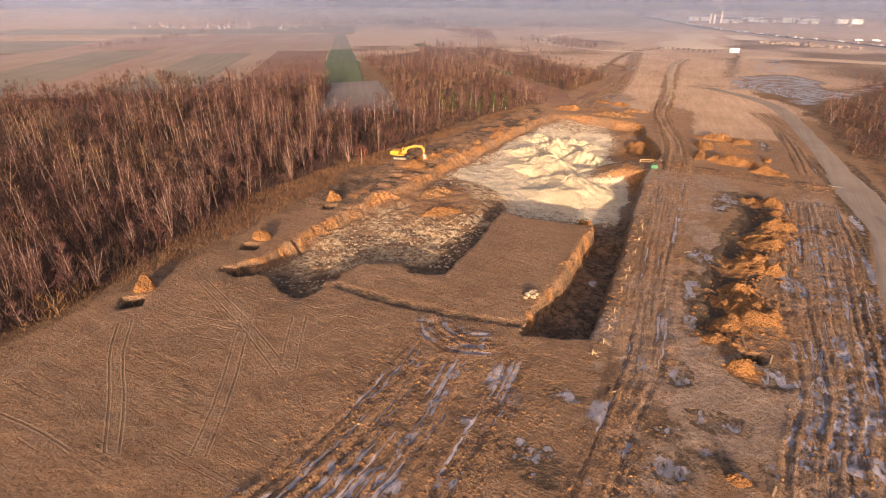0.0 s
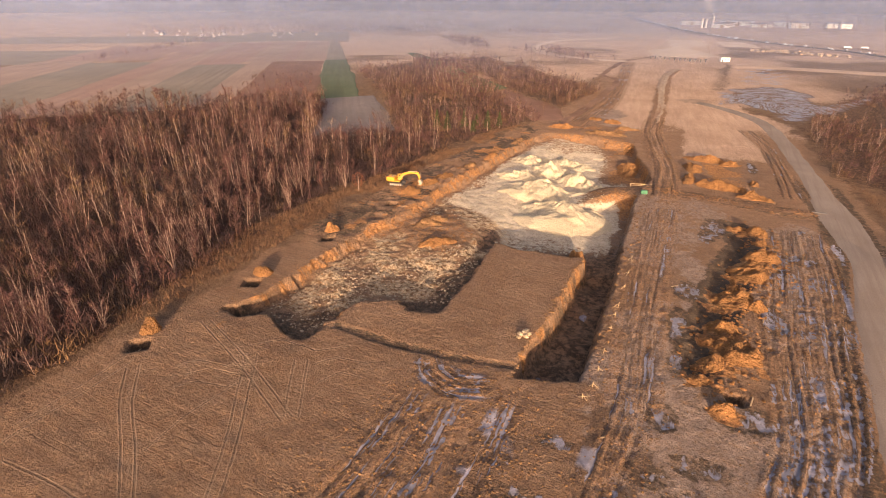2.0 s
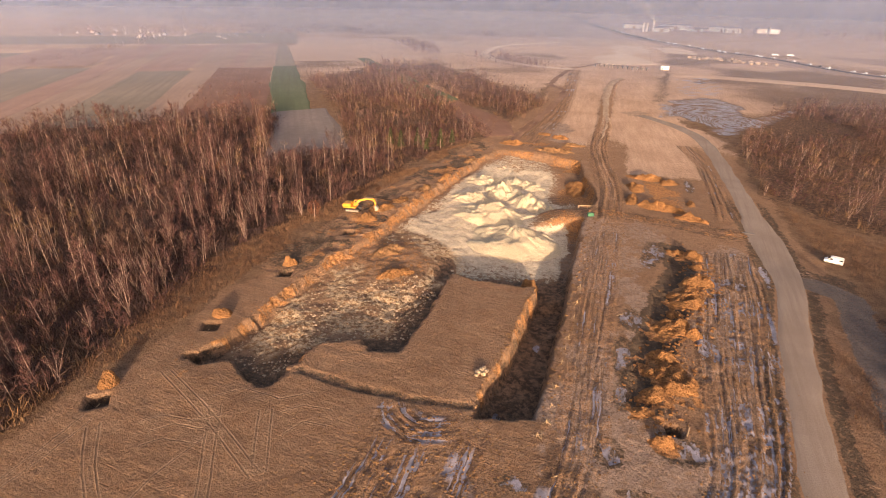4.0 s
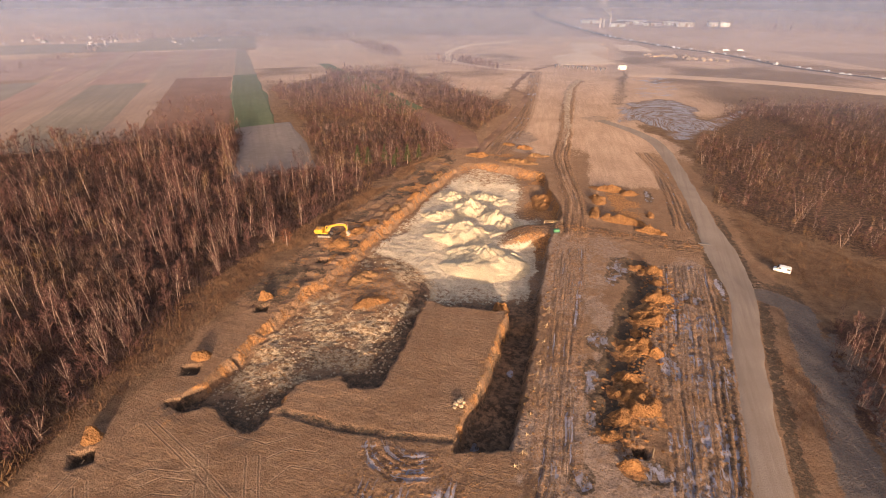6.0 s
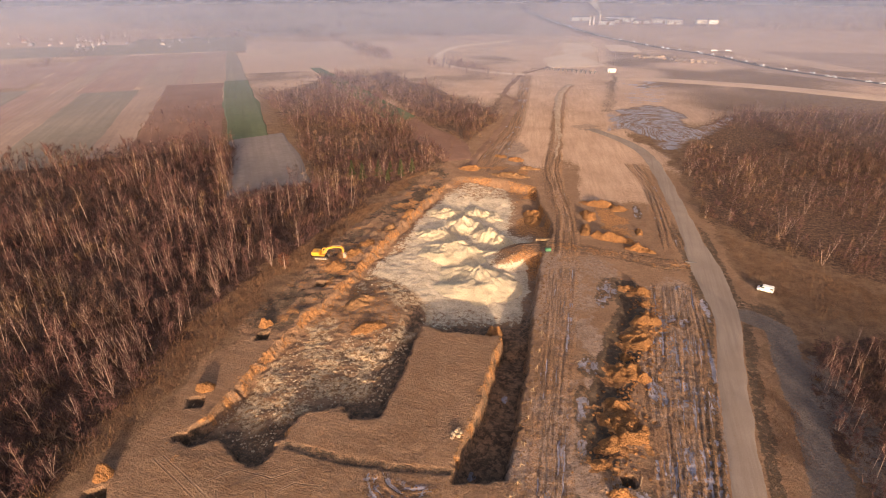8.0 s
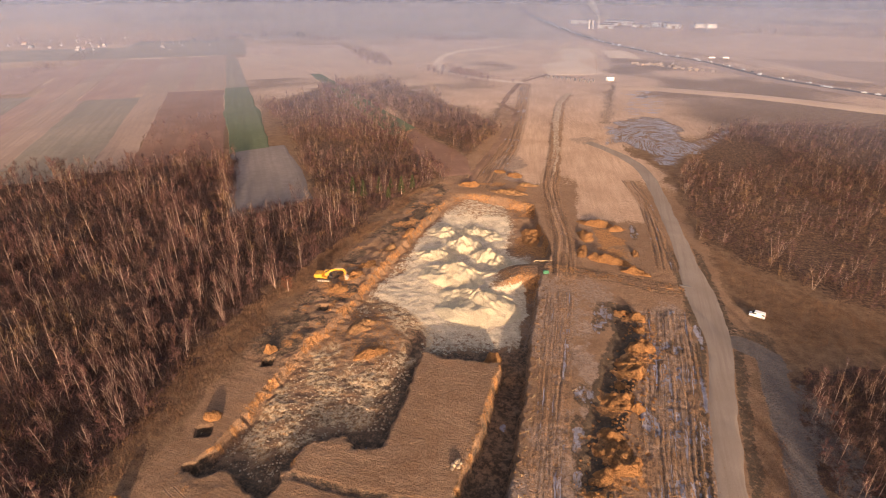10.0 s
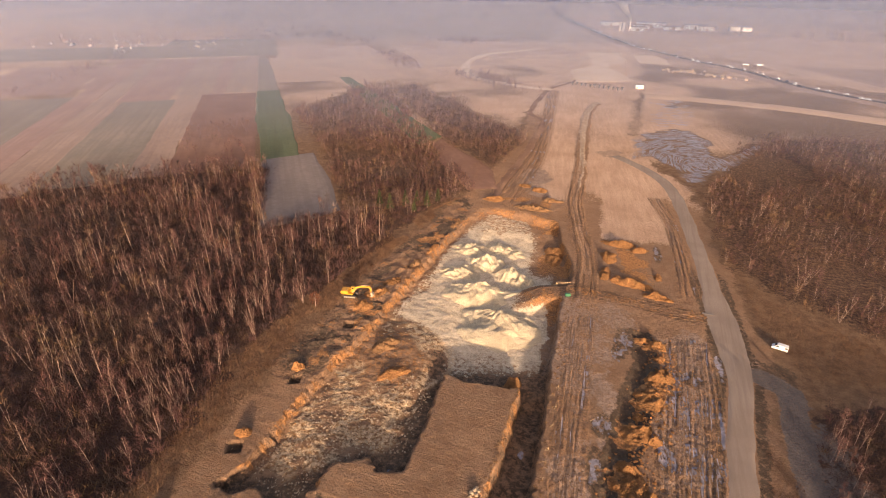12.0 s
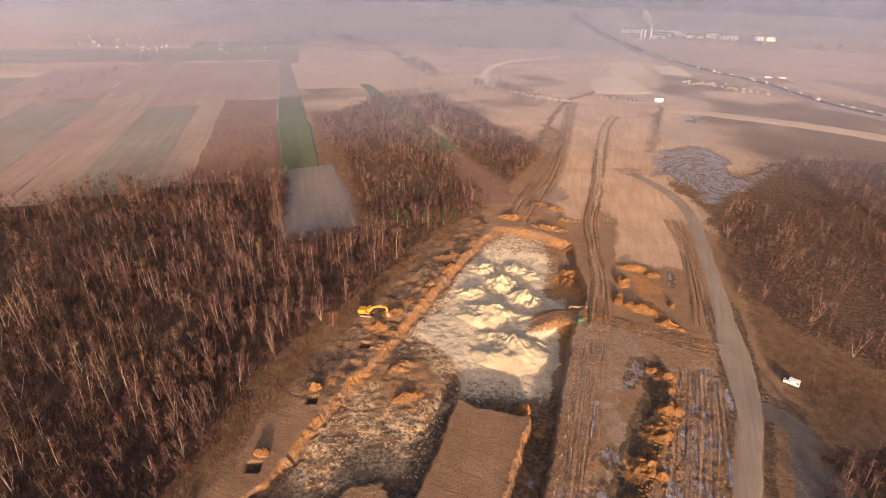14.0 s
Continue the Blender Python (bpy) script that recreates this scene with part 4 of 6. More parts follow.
def joined(name, places, protos, rng, materials, lo=0.75, hi=1.25):
    """Many copies of small arrays in one mesh. Each proto: a list of (verts, triangles, slot). Neighbours tend to be alike."""
    vs, fs, ms, n = [], [], [], 0
    zs = terrain(places[:, 0], places[:, 1])[0]
    stand = 0.5 + 0.5 * fbm(places[:, 0], places[:, 1], 16, 2, 131)
    pick = np.clip((stand + rng.normal(0, 0.28, len(places))) * len(protos), 0, len(protos) - 1).astype(int)
    tall = 1 + 0.22 * fbm(places[:, 0], places[:, 1], 24, 2, 141)
    for (x, y), z, k, h in zip(places, zs, pick, tall):
        a, s = rng.uniform(0, 6.3), rng.uniform(lo, hi) * h
        c, d = math.cos(a) * s, math.sin(a) * s
        for v, f, slot in protos[k]:
            vs.append(np.column_stack([v[:, 0] * c - v[:, 1] * d + x, v[:, 0] * d + v[:, 1] * c + y, v[:, 2] * s + z]))
            fs.append(f + n)
            ms.append(np.full(len(f), slot))
            n += len(v)
    return mesh_of(name, np.concatenate(vs), np.concatenate(fs), materials, False, np.concatenate(ms))


def blades(starts, ways, lengths, half, rng):
    """Thin tapered blades, one triangle each."""
    n = len(starts)
    side = np.cross(ways, rng.normal(size=(n, 3)))
    side *= (half * rng.uniform(0.6, 1.4, n) / np.linalg.norm(side, axis=1))[:, None]
    v = np.stack([starts - side, starts + side, starts + ways * lengths[:, None]], 1).reshape(-1, 3)
    return v, np.arange(3 * n).reshape(-1, 3)


def wood_proto(seed, height, kind, twigs, half):
    """A bare tree of a wood: stem, limbs and a crown of many fine twigs. kind: 0 birch, 1 reddish, 2 ochre, 3 dark."""
    rng = np.random.RandomState(seed)
    bark, crown = ((0, 1), (2, 1), (0, 3), (2, 4))[kind]
    out = []
    stems = 1 if rng.rand() < 0.6 else rng.randint(2, 4)
    for k in range(stems):
        h = height * (1 if k == 0 else rng.uniform(0.6, 0.95))
        lean = rng.normal(0, 0.05 if stems == 1 else 0.12, 2)
        bow = rng.normal(0, 0.25, 2)
        axis = lambda u: np.stack([lean[0] * u * h + bow[0] * u * u, lean[1] * u * h + bow[1] * u * u, u * h], -1)
        pts = axis(np.array([0.0, 0.5, 1.0]))
        pts[0, 2] = -0.3
        v, f = prism(pts, [0.0056 * h, 0.0043 * h, 0.012], 3)
        out.append((np.array(v), np.array(f), bark))
        limbs = max(4, 9 // stems)
        u, a = rng.uniform(0.38, 0.95, limbs), rng.uniform(0, 6.3, limbs)
        way = np.stack([np.cos(a), np.sin(a), rng.uniform(1.0, 2.2, limbs)], -1)
        way /= np.linalg.norm(way, axis=1)[:, None]
        length = h * rng.uniform(0.16, 0.30, limbs) * (1.25 - 0.7 * u)
        base = axis(u)
        v, f = blades(base, way, length, 0.03, rng)
        out.append((v, f, bark))
        many = twigs // stems
        j = rng.randint(0, limbs, many)
        start = base[j] + way[j] * (length[j] * rng.uniform(0.1, 1.0, many))[:, None]
        start += rng.normal(0, 0.02 * h, (many, 3))
        go = way[j] + rng.normal(0, 0.5, (many, 3)) + np.array([0, 0, 0.2])
        go /= np.linalg.norm(go, axis=1)[:, None]
        v, f = blades(start, go, h * rng.uniform(0.08, 0.20, many), half, rng)
        out.append((v, f, crown))
    return out


def bush_proto(seed, height, slot, stems, half):
    """A bare bush: stems fanning out from the ground."""
    rng = np.random.RandomState(seed)
    start = np.column_stack([rng.normal(0, 0.28 * height, (stems, 2)), rng.uniform(-0.2, 0.5 * height, stems)])
    go = np.column_stack([rng.normal(0, 0.45, (stems, 2)) + 0.25 * start[:, :2], np.ones(stems)])
    go /= np.linalg.norm(go, axis=1)[:, None]
    v, f = blades(start, go, height * rng.uniform(0.35, 0.8, stems), half, rng)
    return [(v, f, slot)]


WOOD = [BARK, TWIG, BARK_DARK, TWIG_OCHRE, TWIG_DARK]
rs = np.random.RandomState(7)


def near_edge(p):
    """The stretch of wood along the west edge of the site whose trees stand singly."""
    e = inside(p[:, 0], p[:, 1], FOREST_W)
    return (e < 26) & (p[:, 1] > -82) & (p[:, 1] < 12) & (p[:, 0] > -125) & (p[:, 0] < -60)


west = scatter(FOREST_W, 3.5, rs, lambda p: (p[:, 1] > -135) & (p[:, 0] > -170), -0.85)
west_far = scatter(FOREST_W, 4.6, rs, lambda p: (p[:, 1] > -60) & (p[:, 0] <= -170) & (p[:, 0] > -340), -0.85)
edge_places = west[near_edge(west)][:230]
chosen = {tuple(p) for p in edge_places}
west_rest = np.array([p for p in west if tuple(p) not in chosen])
west_rest = west_rest[(inside(west_rest[:, 0], west_rest[:, 1], FOREST_W) > 15) | (rs.rand(len(west_rest)) < 0.4)]
KINDS = (3, 1, 3, 0, 1, 3, 1, 0, 3, 0, 1, 2)
TALL = [wood_proto(100 + k, (7.5, 9.4, 6.4, 10.2)[k % 4], kind, 62, 0.045) for k, kind in enumerate(KINDS)]
BROAD = [wood_proto(140 + k, (8.0, 9.6, 7.0)[k % 3], kind, 52, 0.075) for k, kind in enumerate(KINDS)]
SMALL = [wood_proto(180 + k, (5.6, 4.4, 6.8)[k % 3], kind, 40, 0.06) for k, kind in enumerate((3, 1, 0, 1, 0, 1, 2, 0))]
BUSH = [bush_proto(220 + k, (2.0, 3.0, 2.4)[k % 3], slot, 26, 0.055) for k, slot in enumerate((4, 4, 1, 4, 4, 3, 4, 1))]
BUSH_RED = [bush_proto(260 + k, (2.0, 2.8, 2.3)[k % 3], slot, 26, 0.055) for k, slot in enumerate((1, 4, 3, 1, 1, 4))]
hem = scatter([(-118, 56), (-152, 120), (-180, 108), (-204, 90), (-240, 56), (-266, 33), (-320, 6), (-325, -4), (-270, 22), (-244, 45), (-206, 78), (-180, 96), (-154, 104), (-126, 58)], 2.6, rs, None, -2)
middle_woods = np.concatenate([scatter(FOREST_N, 3.9, rs, None, -0.6), scatter(FOREST_B, 4.6, rs, None, -0.35)])
south_east = scatter(FOREST_SE, 2.4, rs, lambda p: (p[:, 1] > -70) & (p[:, 0] < 110))
singles = south_east[south_east[:, 0] < 74][:70]
chosen = {tuple(p) for p in singles}
se_rest = np.array([p for p in south_east if tuple(p) not in chosen])
for places, protos, lo, hi, label in ((west_rest, TALL, 0.7, 1.15, "bare reddish birch wood west of the diggings"),
                                      (np.concatenate([west_far, hem]), BROAD, 0.7, 1.1, "bare brown birch wood farther west"),
                                      (middle_woods, SMALL, 0.6, 1.3, "young bare brown wood between the fields"),
                                      (scatter(FOREST_E, 4.2, rs, lambda p: (p[:, 0] < 240), -0.45), SMALL, 0.6, 1.35, "bare reddish birch wood east of the road"),
                                      (se_rest, TALL, 0.45, 0.75, "young bare birch wood beside the gravel track")):
    tagged(new("birch_wood", joined("birch_wood", places, protos, rs, WOOD, lo, hi)), label, "wood", kind="stuff")
for places, protos, lo, hi, label in ((scatter(FOREST_W, 2.1, rs, lambda p: (p[:, 0] > -170) & (p[:, 1] > -110), -0.9), BUSH, 0.6, 1.3, "bare reddish bushes on the forest floor"),
                              (np.concatenate([scatter(FOREST_W, 3.8, rs, lambda p: (p[:, 0] <= -170) & (p[:, 0] > -340) & (p[:, 1] > -60)), hem[::2]]), BUSH, 1.0, 1.8, "bare bushes in the far part of the wood"),
                              (np.concatenate([scatter(FOREST_N, 3.0, rs), scatter(FOREST_B, 3.4, rs)]), BUSH_RED, 0.7, 1.5, "brown bushes between the young trees"),
                              (scatter(FOREST_E, 3.6, rs, lambda p: p[:, 0] < 240, -0.6), BUSH_RED, 0.6, 1.3, "dark reddish bushes among the eastern birches"),
                              (scatter(FOREST_SE, 2.0, rs, lambda p: (p[:, 1] > -70) & (p[:, 0] < 110)), BUSH_RED, 0.5, 1.0, "bare reddish bushes beside the gravel track")):
    tagged(new("undergrowth", joined("undergrowth", places, protos, rs, WOOD, lo, hi)), label, "bushes", kind="stuff")


def clump_arrays(seed, height, stems):
    """Several leaning stems out of one root, with their twigs."""
    rng = random.Random(seed)
    parts, sizes = [[], [], [], []], [0, 0]
    for k in range(stems):
        a, lean = 6.28 * k / stems + rng.uniform(-0.4, 0.4), rng.uniform(0.08, 0.34)
        arrays = tree_arrays(seed + 10 * k, height * rng.uniform(0.65, 1.0), 7, 70, 5, 0.028)
        for i, (v, f) in enumerate(arrays):
            v = v + np.outer(np.maximum(v[:, 2], 0), (lean * math.cos(a), lean * math.sin(a), 0))
            parts[2 * i].append(v)
            parts[2 * i + 1].append(f + sizes[i])
            sizes[i] += len(v)
    v, f, tv, tf = (np.concatenate(p) for p in parts)
    return (v, f), (tv, tf)


def birch(seed, height, pale):
    """A single birch with trunk and crown."""
    many = seed % 3 == 1
    (v, f), (tv, tf) = clump_arrays(seed, 0.8 * height, 6) if many else tree_arrays(seed, height, 18, 260, 6, 0.034)
    tree = tagged(new("birch_tree"), "clump of bare birch stems fanning out of one root" if many else "bare birch tree with pale trunk and fine reddish twigs" if pale else "bare young tree with brown trunk and reddish twigs", "tree", group="birches along the site edge")
    for name, vv, ff, mat in (("trunk", v, f, BARK if pale else BARK_DARK), ("crown", tv, tf, TWIG)):
        new(name, mesh_of(name, vv, ff, [mat], name == "trunk")).parent = tree
    return tree


birches = [birch(300 + k, h, k % 2 == 0 or k == 1) for k, h in enumerate((8.0, 7.5, 9.5, 8.2, 10.5, 6.5))]
for k, (x, y) in enumerate(np.concatenate([edge_places, singles])):
    m = pose(x, y, ground_z(x, y), 0, 0, rs.uniform(0, 360)) @ Matrix.Scale(rs.uniform(0.55, 1.1) * (0.75 if x > 0 else 1), 4)
    if k < len(birches):
        birches[k].matrix_basis = m
    else:
        t = copy_thing(birches[k % len(birches)], pose(0, 0, 0))
        t.matrix_basis = m


def leafy(name, x, y, height, material, label, leaves, size, conifer=False):
    rng = random.Random(int(x * 10))
    tree = tagged(new(name), label, "tree")
    tree.matrix_basis = pose(x, y, ground_z(x, y))
    v, f = prism([(0, 0, -0.4), (0.1, 0, height * 0.5), (0, 0.1, height * 0.95)], [0.16, 0.11, 0.03], 6)
    cv, cf = [], []
    for k in range(leaves):
        u = rng.uniform(0.15 if conifer else 0.3, 1.0)
        wide = height * (0.24 * (1.05 - u) if conifer else 0.34 * math.sqrt(max(0.02, 1 - ((u - 0.62) / 0.4) ** 2)))
        a, r = rng.uniform(0, 6.3), wide * rng.uniform(0.3, 1.0) ** 0.6
        p = Vector((r * math.cos(a), r * math.sin(a), u * height + rng.uniform(-0.3, 0.3)))
        d = Vector((math.cos(a), math.sin(a), rng.uniform(-0.6, 0.5))).normalized() * size * rng.uniform(0.6, 1.3)
        s = d.cross(Vector((rng.uniform(-1, 1), rng.uniform(-1, 1), 1))).normalized() * size * 0.45
        n = len(cv)
        cv += [p - d, p + s, p + d, p - s]
        cf.append((n, n + 1, n + 2, n + 3))
    new("trunk", mesh_of("trunk", v, f, [BARK], True)).parent = tree
    new("crown", mesh_of("crown", np.array([tuple(p) for p in cv]), cf, [material])).parent = tree
    return tree


for x, y in ((-64, 84), (-60, 90), (-69, 88), (-74, 82), (-57, 97), (-80, 86), (-66, 95)):
    leafy("pine_tree", x, y, rs.uniform(5, 8), NEEDLE, "small dull green pine at the wood's edge", 420, 0.42, True)
for x, y, h in ((-71.5, 6.5, 5.0), (-150, 8, 8.0), (-118, 30, 6.0)):
    leafy("oak_tree", x, y, h, LEAF_ORANGE, "small oak still holding rust orange leaves", 520, 0.15)


def brush(name, places, height, blades, rng, material, label):
    """Dry brush: tufts of thin upright blades."""
    n = len(places) * blades
    base = np.repeat(places, blades, 0) + rng.normal(0, 0.45, (n, 2))
    z = terrain(base[:, 0], base[:, 1])[0]
    h = height * rng.uniform(0.4, 1.2, n)
    tip = base + rng.normal(0, 0.35, (n, 2)) * h[:, None]
    a = rng.uniform(0, 6.3, n)
    side = np.column_stack([np.cos(a), np.sin(a)]) * rng.uniform(0.03, 0.07, n)[:, None]
    v = np.stack([np.column_stack([base - side, z - 0.1]), np.column_stack([base + side, z - 0.1]), np.column_stack([tip, z + h])], 1).reshape(-1, 3)
    f = np.arange(3 * n).reshape(-1, 3)
    return tagged(new(name, mesh_of(name, v, f, [material])), label, "brush", kind="stuff")


MARGIN = [(-72, -100), (-73, -72), (-70, -50), (-69, -25), (-66, 4), (-62, 34), (-52, 86), (-46, 112), (-58, 92), (-68, 52), (-74, 20), (-80, -6), (-84, -28), (-80, -50), (-77, -78), (-76, -100)]
brush("dry_grass", scatter(MARGIN, 0.75, rs), 0.8, 7, rs, DRY, "dry brown grass and weeds along the wood's edge")
brush("dry_grass", scatter([(54, 66), (56, 20), (62, 8), (110, 0), (130, 10), (86, 26), (66, 46)], 0.9, rs), 0.6, 6, rs, DRY, "dry brown grass of the clearing")
brush("dry_grass", scatter([(46, -10), (50, -28), (46, -55), (42, -90), (39, -90), (38, -55), (42, -30)], 0.7, rs), 0.5, 6, rs, DRY, "dry grass verge beside the gravel road")


def far_trees(places, label, height=7.0):
    protos = []
    for k in range(4):
        (v, f), (tv, tf) = tree_arrays(500 + k, height, 4, 32, 3, 0.19, 1.6)
        protos.append([(v, f, 1), (tv, tf, 1)])
    tagged(new("tree_line", joined("tree_line", places, protos, rs, [BARK, TWIG], 0.7, 1.4)), label, "trees", kind="stuff")


def along(pts, gap, wide):
    line = np.array(curve_points(pts, gap))
    return np.concatenate([line + rs.normal(0, wide, line.shape) for _ in range(3)])


far_trees(along([(-435, 762), (-303, 657)], 3, 14), "line of bare trees among far fields")
far_trees(along([(-242, 558), (-172, 450)], 2.5, 7), "line of bare trees among far fields")
far_trees(along([(-230, 735), (-182, 720), (-110, 757)], 2.5, 12), "far clump of bare trees")
far_trees(along([(-120, 420), (-84, 396), (-49, 372)], 1.8, 10), "bare scrub along the loop track")
far_trees(along([(-438, 214), (-474, 315), (-542, 468)], 6, 6), "hedge of bare bushes between fields", 5)
far_trees(np.concatenate([along([(110, 1010), (300, 960), (560, 930), (900, 900)], 6, 16), along([(120, 1120), (400, 1090), (900, 1000)], 7, 18)]), "dark belt of trees behind the highway", 10)
far_trees(np.concatenate([along([(-760, 500), (-600, 560), (-480, 640), (-400, 800)], 6, 22), along([(-700, 640), (-500, 800), (-300, 950)], 7, 25)]), "bare garden trees round the village", 8)
far_trees(np.concatenate([along([(-900, 900), (-300, 1250), (0, 1450)], 9, 40), along([(150, 1500), (700, 1400), (1300, 1200)], 9, 40)]), "far dark woods", 12)
SCRUB = [(-95, 84), (-140, 150), (-206, 242), (-198, 345), (-160, 372), (-90, 300), (-28, 222), (-33, 176), (-44, 118), (-58, 94)]
brush("scrub", scatter(SCRUB, 4.2, rs, None, -0.5), 2.0, 9, rs, DRY, "ochre scrub between the young woods")
brush("scrub", scatter([(55, 70), (58, 140), (92, 226), (130, 275), (215, 262), (230, 120), (130, 12), (86, 28)], 6.5, rs, lambda p: p[:, 0] < 190, -0.4), 1.8, 9, rs, DRY, "ochre scrub among the eastern birches")
far_trees(scatter([uv(0, 3), uv(0, 42), uv(80, 42), uv(80, 3)], 6, rs), "young scrub on the fallow plot", 4)


# ---- parts ----
def part(name, bm, material, parent, label="", smooth_shade=False):
    """Links a bmesh as one mesh under a thing or a part."""
    me = bpy.data.meshes.new(name)
    bmesh.ops.recalc_face_normals(bm, faces=bm.faces)
    bm.to_mesh(me)
    bm.free()
    me.materials.append(material)
    if smooth_shade:
        me.polygons.foreach_set("use_smooth", [True] * len(me.polygons))
    ob = new(name, me)
    ob.parent = parent
    return tagged(ob, label)


def box(bm, size, at, bevel=0.0, turn=(0, 0, 0), taper=1.0):
    r = bmesh.ops.create_cube(bm, size=1)
    for v in r["verts"]:
        if v.co.z > 0:
            v.co.x, v.co.y = v.co.x * taper, v.co.y * taper
    bmesh.ops.transform(bm, matrix=Matrix.LocRotScale(at, Euler([radians(a) for a in turn]), size), verts=r["verts"])
    if bevel:
        edges = list({e for v in r["verts"] for e in v.link_edges})
        bmesh.ops.bevel(bm, geom=edges, offset=bevel, segments=2, affect="EDGES")
    return bm


def shape(points, width, bevel=0.03):
    """A plate: outline in x and z, width along y, bevelled."""
    bm = bmesh.new()
    f = bm.faces.new([bm.verts.new((x, -width / 2, z)) for x, z in points])
    r = bmesh.ops.extrude_face_region(bm, geom=[f])
    bmesh.ops.translate(bm, vec=(0, width, 0), verts=[g for g in r["geom"] if isinstance(g, bmesh.types.BMVert)])
    if bevel:
        bmesh.ops.bevel(bm, geom=list(bm.edges), offset=bevel, segments=2, affect="EDGES")
    return bm


def drum(bm, radius, depth, at, turn=(90, 0, 0), segments=16):
    r = bmesh.ops.create_cone(bm, cap_ends=True, segments=segments, radius1=radius, radius2=radius, depth=depth)
    bmesh.ops.transform(bm, matrix=Matrix.LocRotScale(at, Euler([radians(a) for a in turn]), None), verts=r["verts"])
    return bm


YELLOW = plain("yellow_paint", (0.56, 0.28, 0.025), 0.45, 0.4, wear=0.35)
DARK_STEEL = plain("dark_steel", (0.06, 0.05, 0.045), 0.6, 0.4, wear=0.5)
GREY_STEEL = plain("worn_steel", (0.42, 0.34, 0.26), 0.55, 0.4, 0.4, wear=0.5)
GLASS = plain("dark_glass", (0.03, 0.035, 0.04), 0.08, 0.6, wear=0.1)
WHITE = plain("white_paint", (0.80, 0.78, 0.74), 0.35, 0.5, wear=0.2)
RUBBER = plain("rubber", (0.03, 0.03, 0.03), 0.85, 0.2)
RED_GLASS = plain("red_lens", (0.45, 0.03, 0.02), 0.2, 0.5)
TIMBER = plain("raw_timber", (0.46, 0.32, 0.18), 0.8, 0.2, wear=0.4)
GREEN = plain("green_paint", (0.05, 0.17, 0.085), 0.5, 0.4)
RUST = plain("rusty_plate", (0.40, 0.28, 0.20), 0.7, 0.3, wear=0.6)
CONCRETE = plain("concrete", (0.22, 0.19, 0.165), 0.85, 0.2, wear=0.4)
ROOF_RED = plain("roof_red", (0.30, 0.13, 0.09), 0.8, 0.2, wear=0.4)
ROOF_GREY = plain("roof_grey", (0.24, 0.21, 0.20), 0.8, 0.2, wear=0.4)
PLASTER = plain("plaster", (0.42, 0.39, 0.37), 0.85, 0.2, wear=0.2)


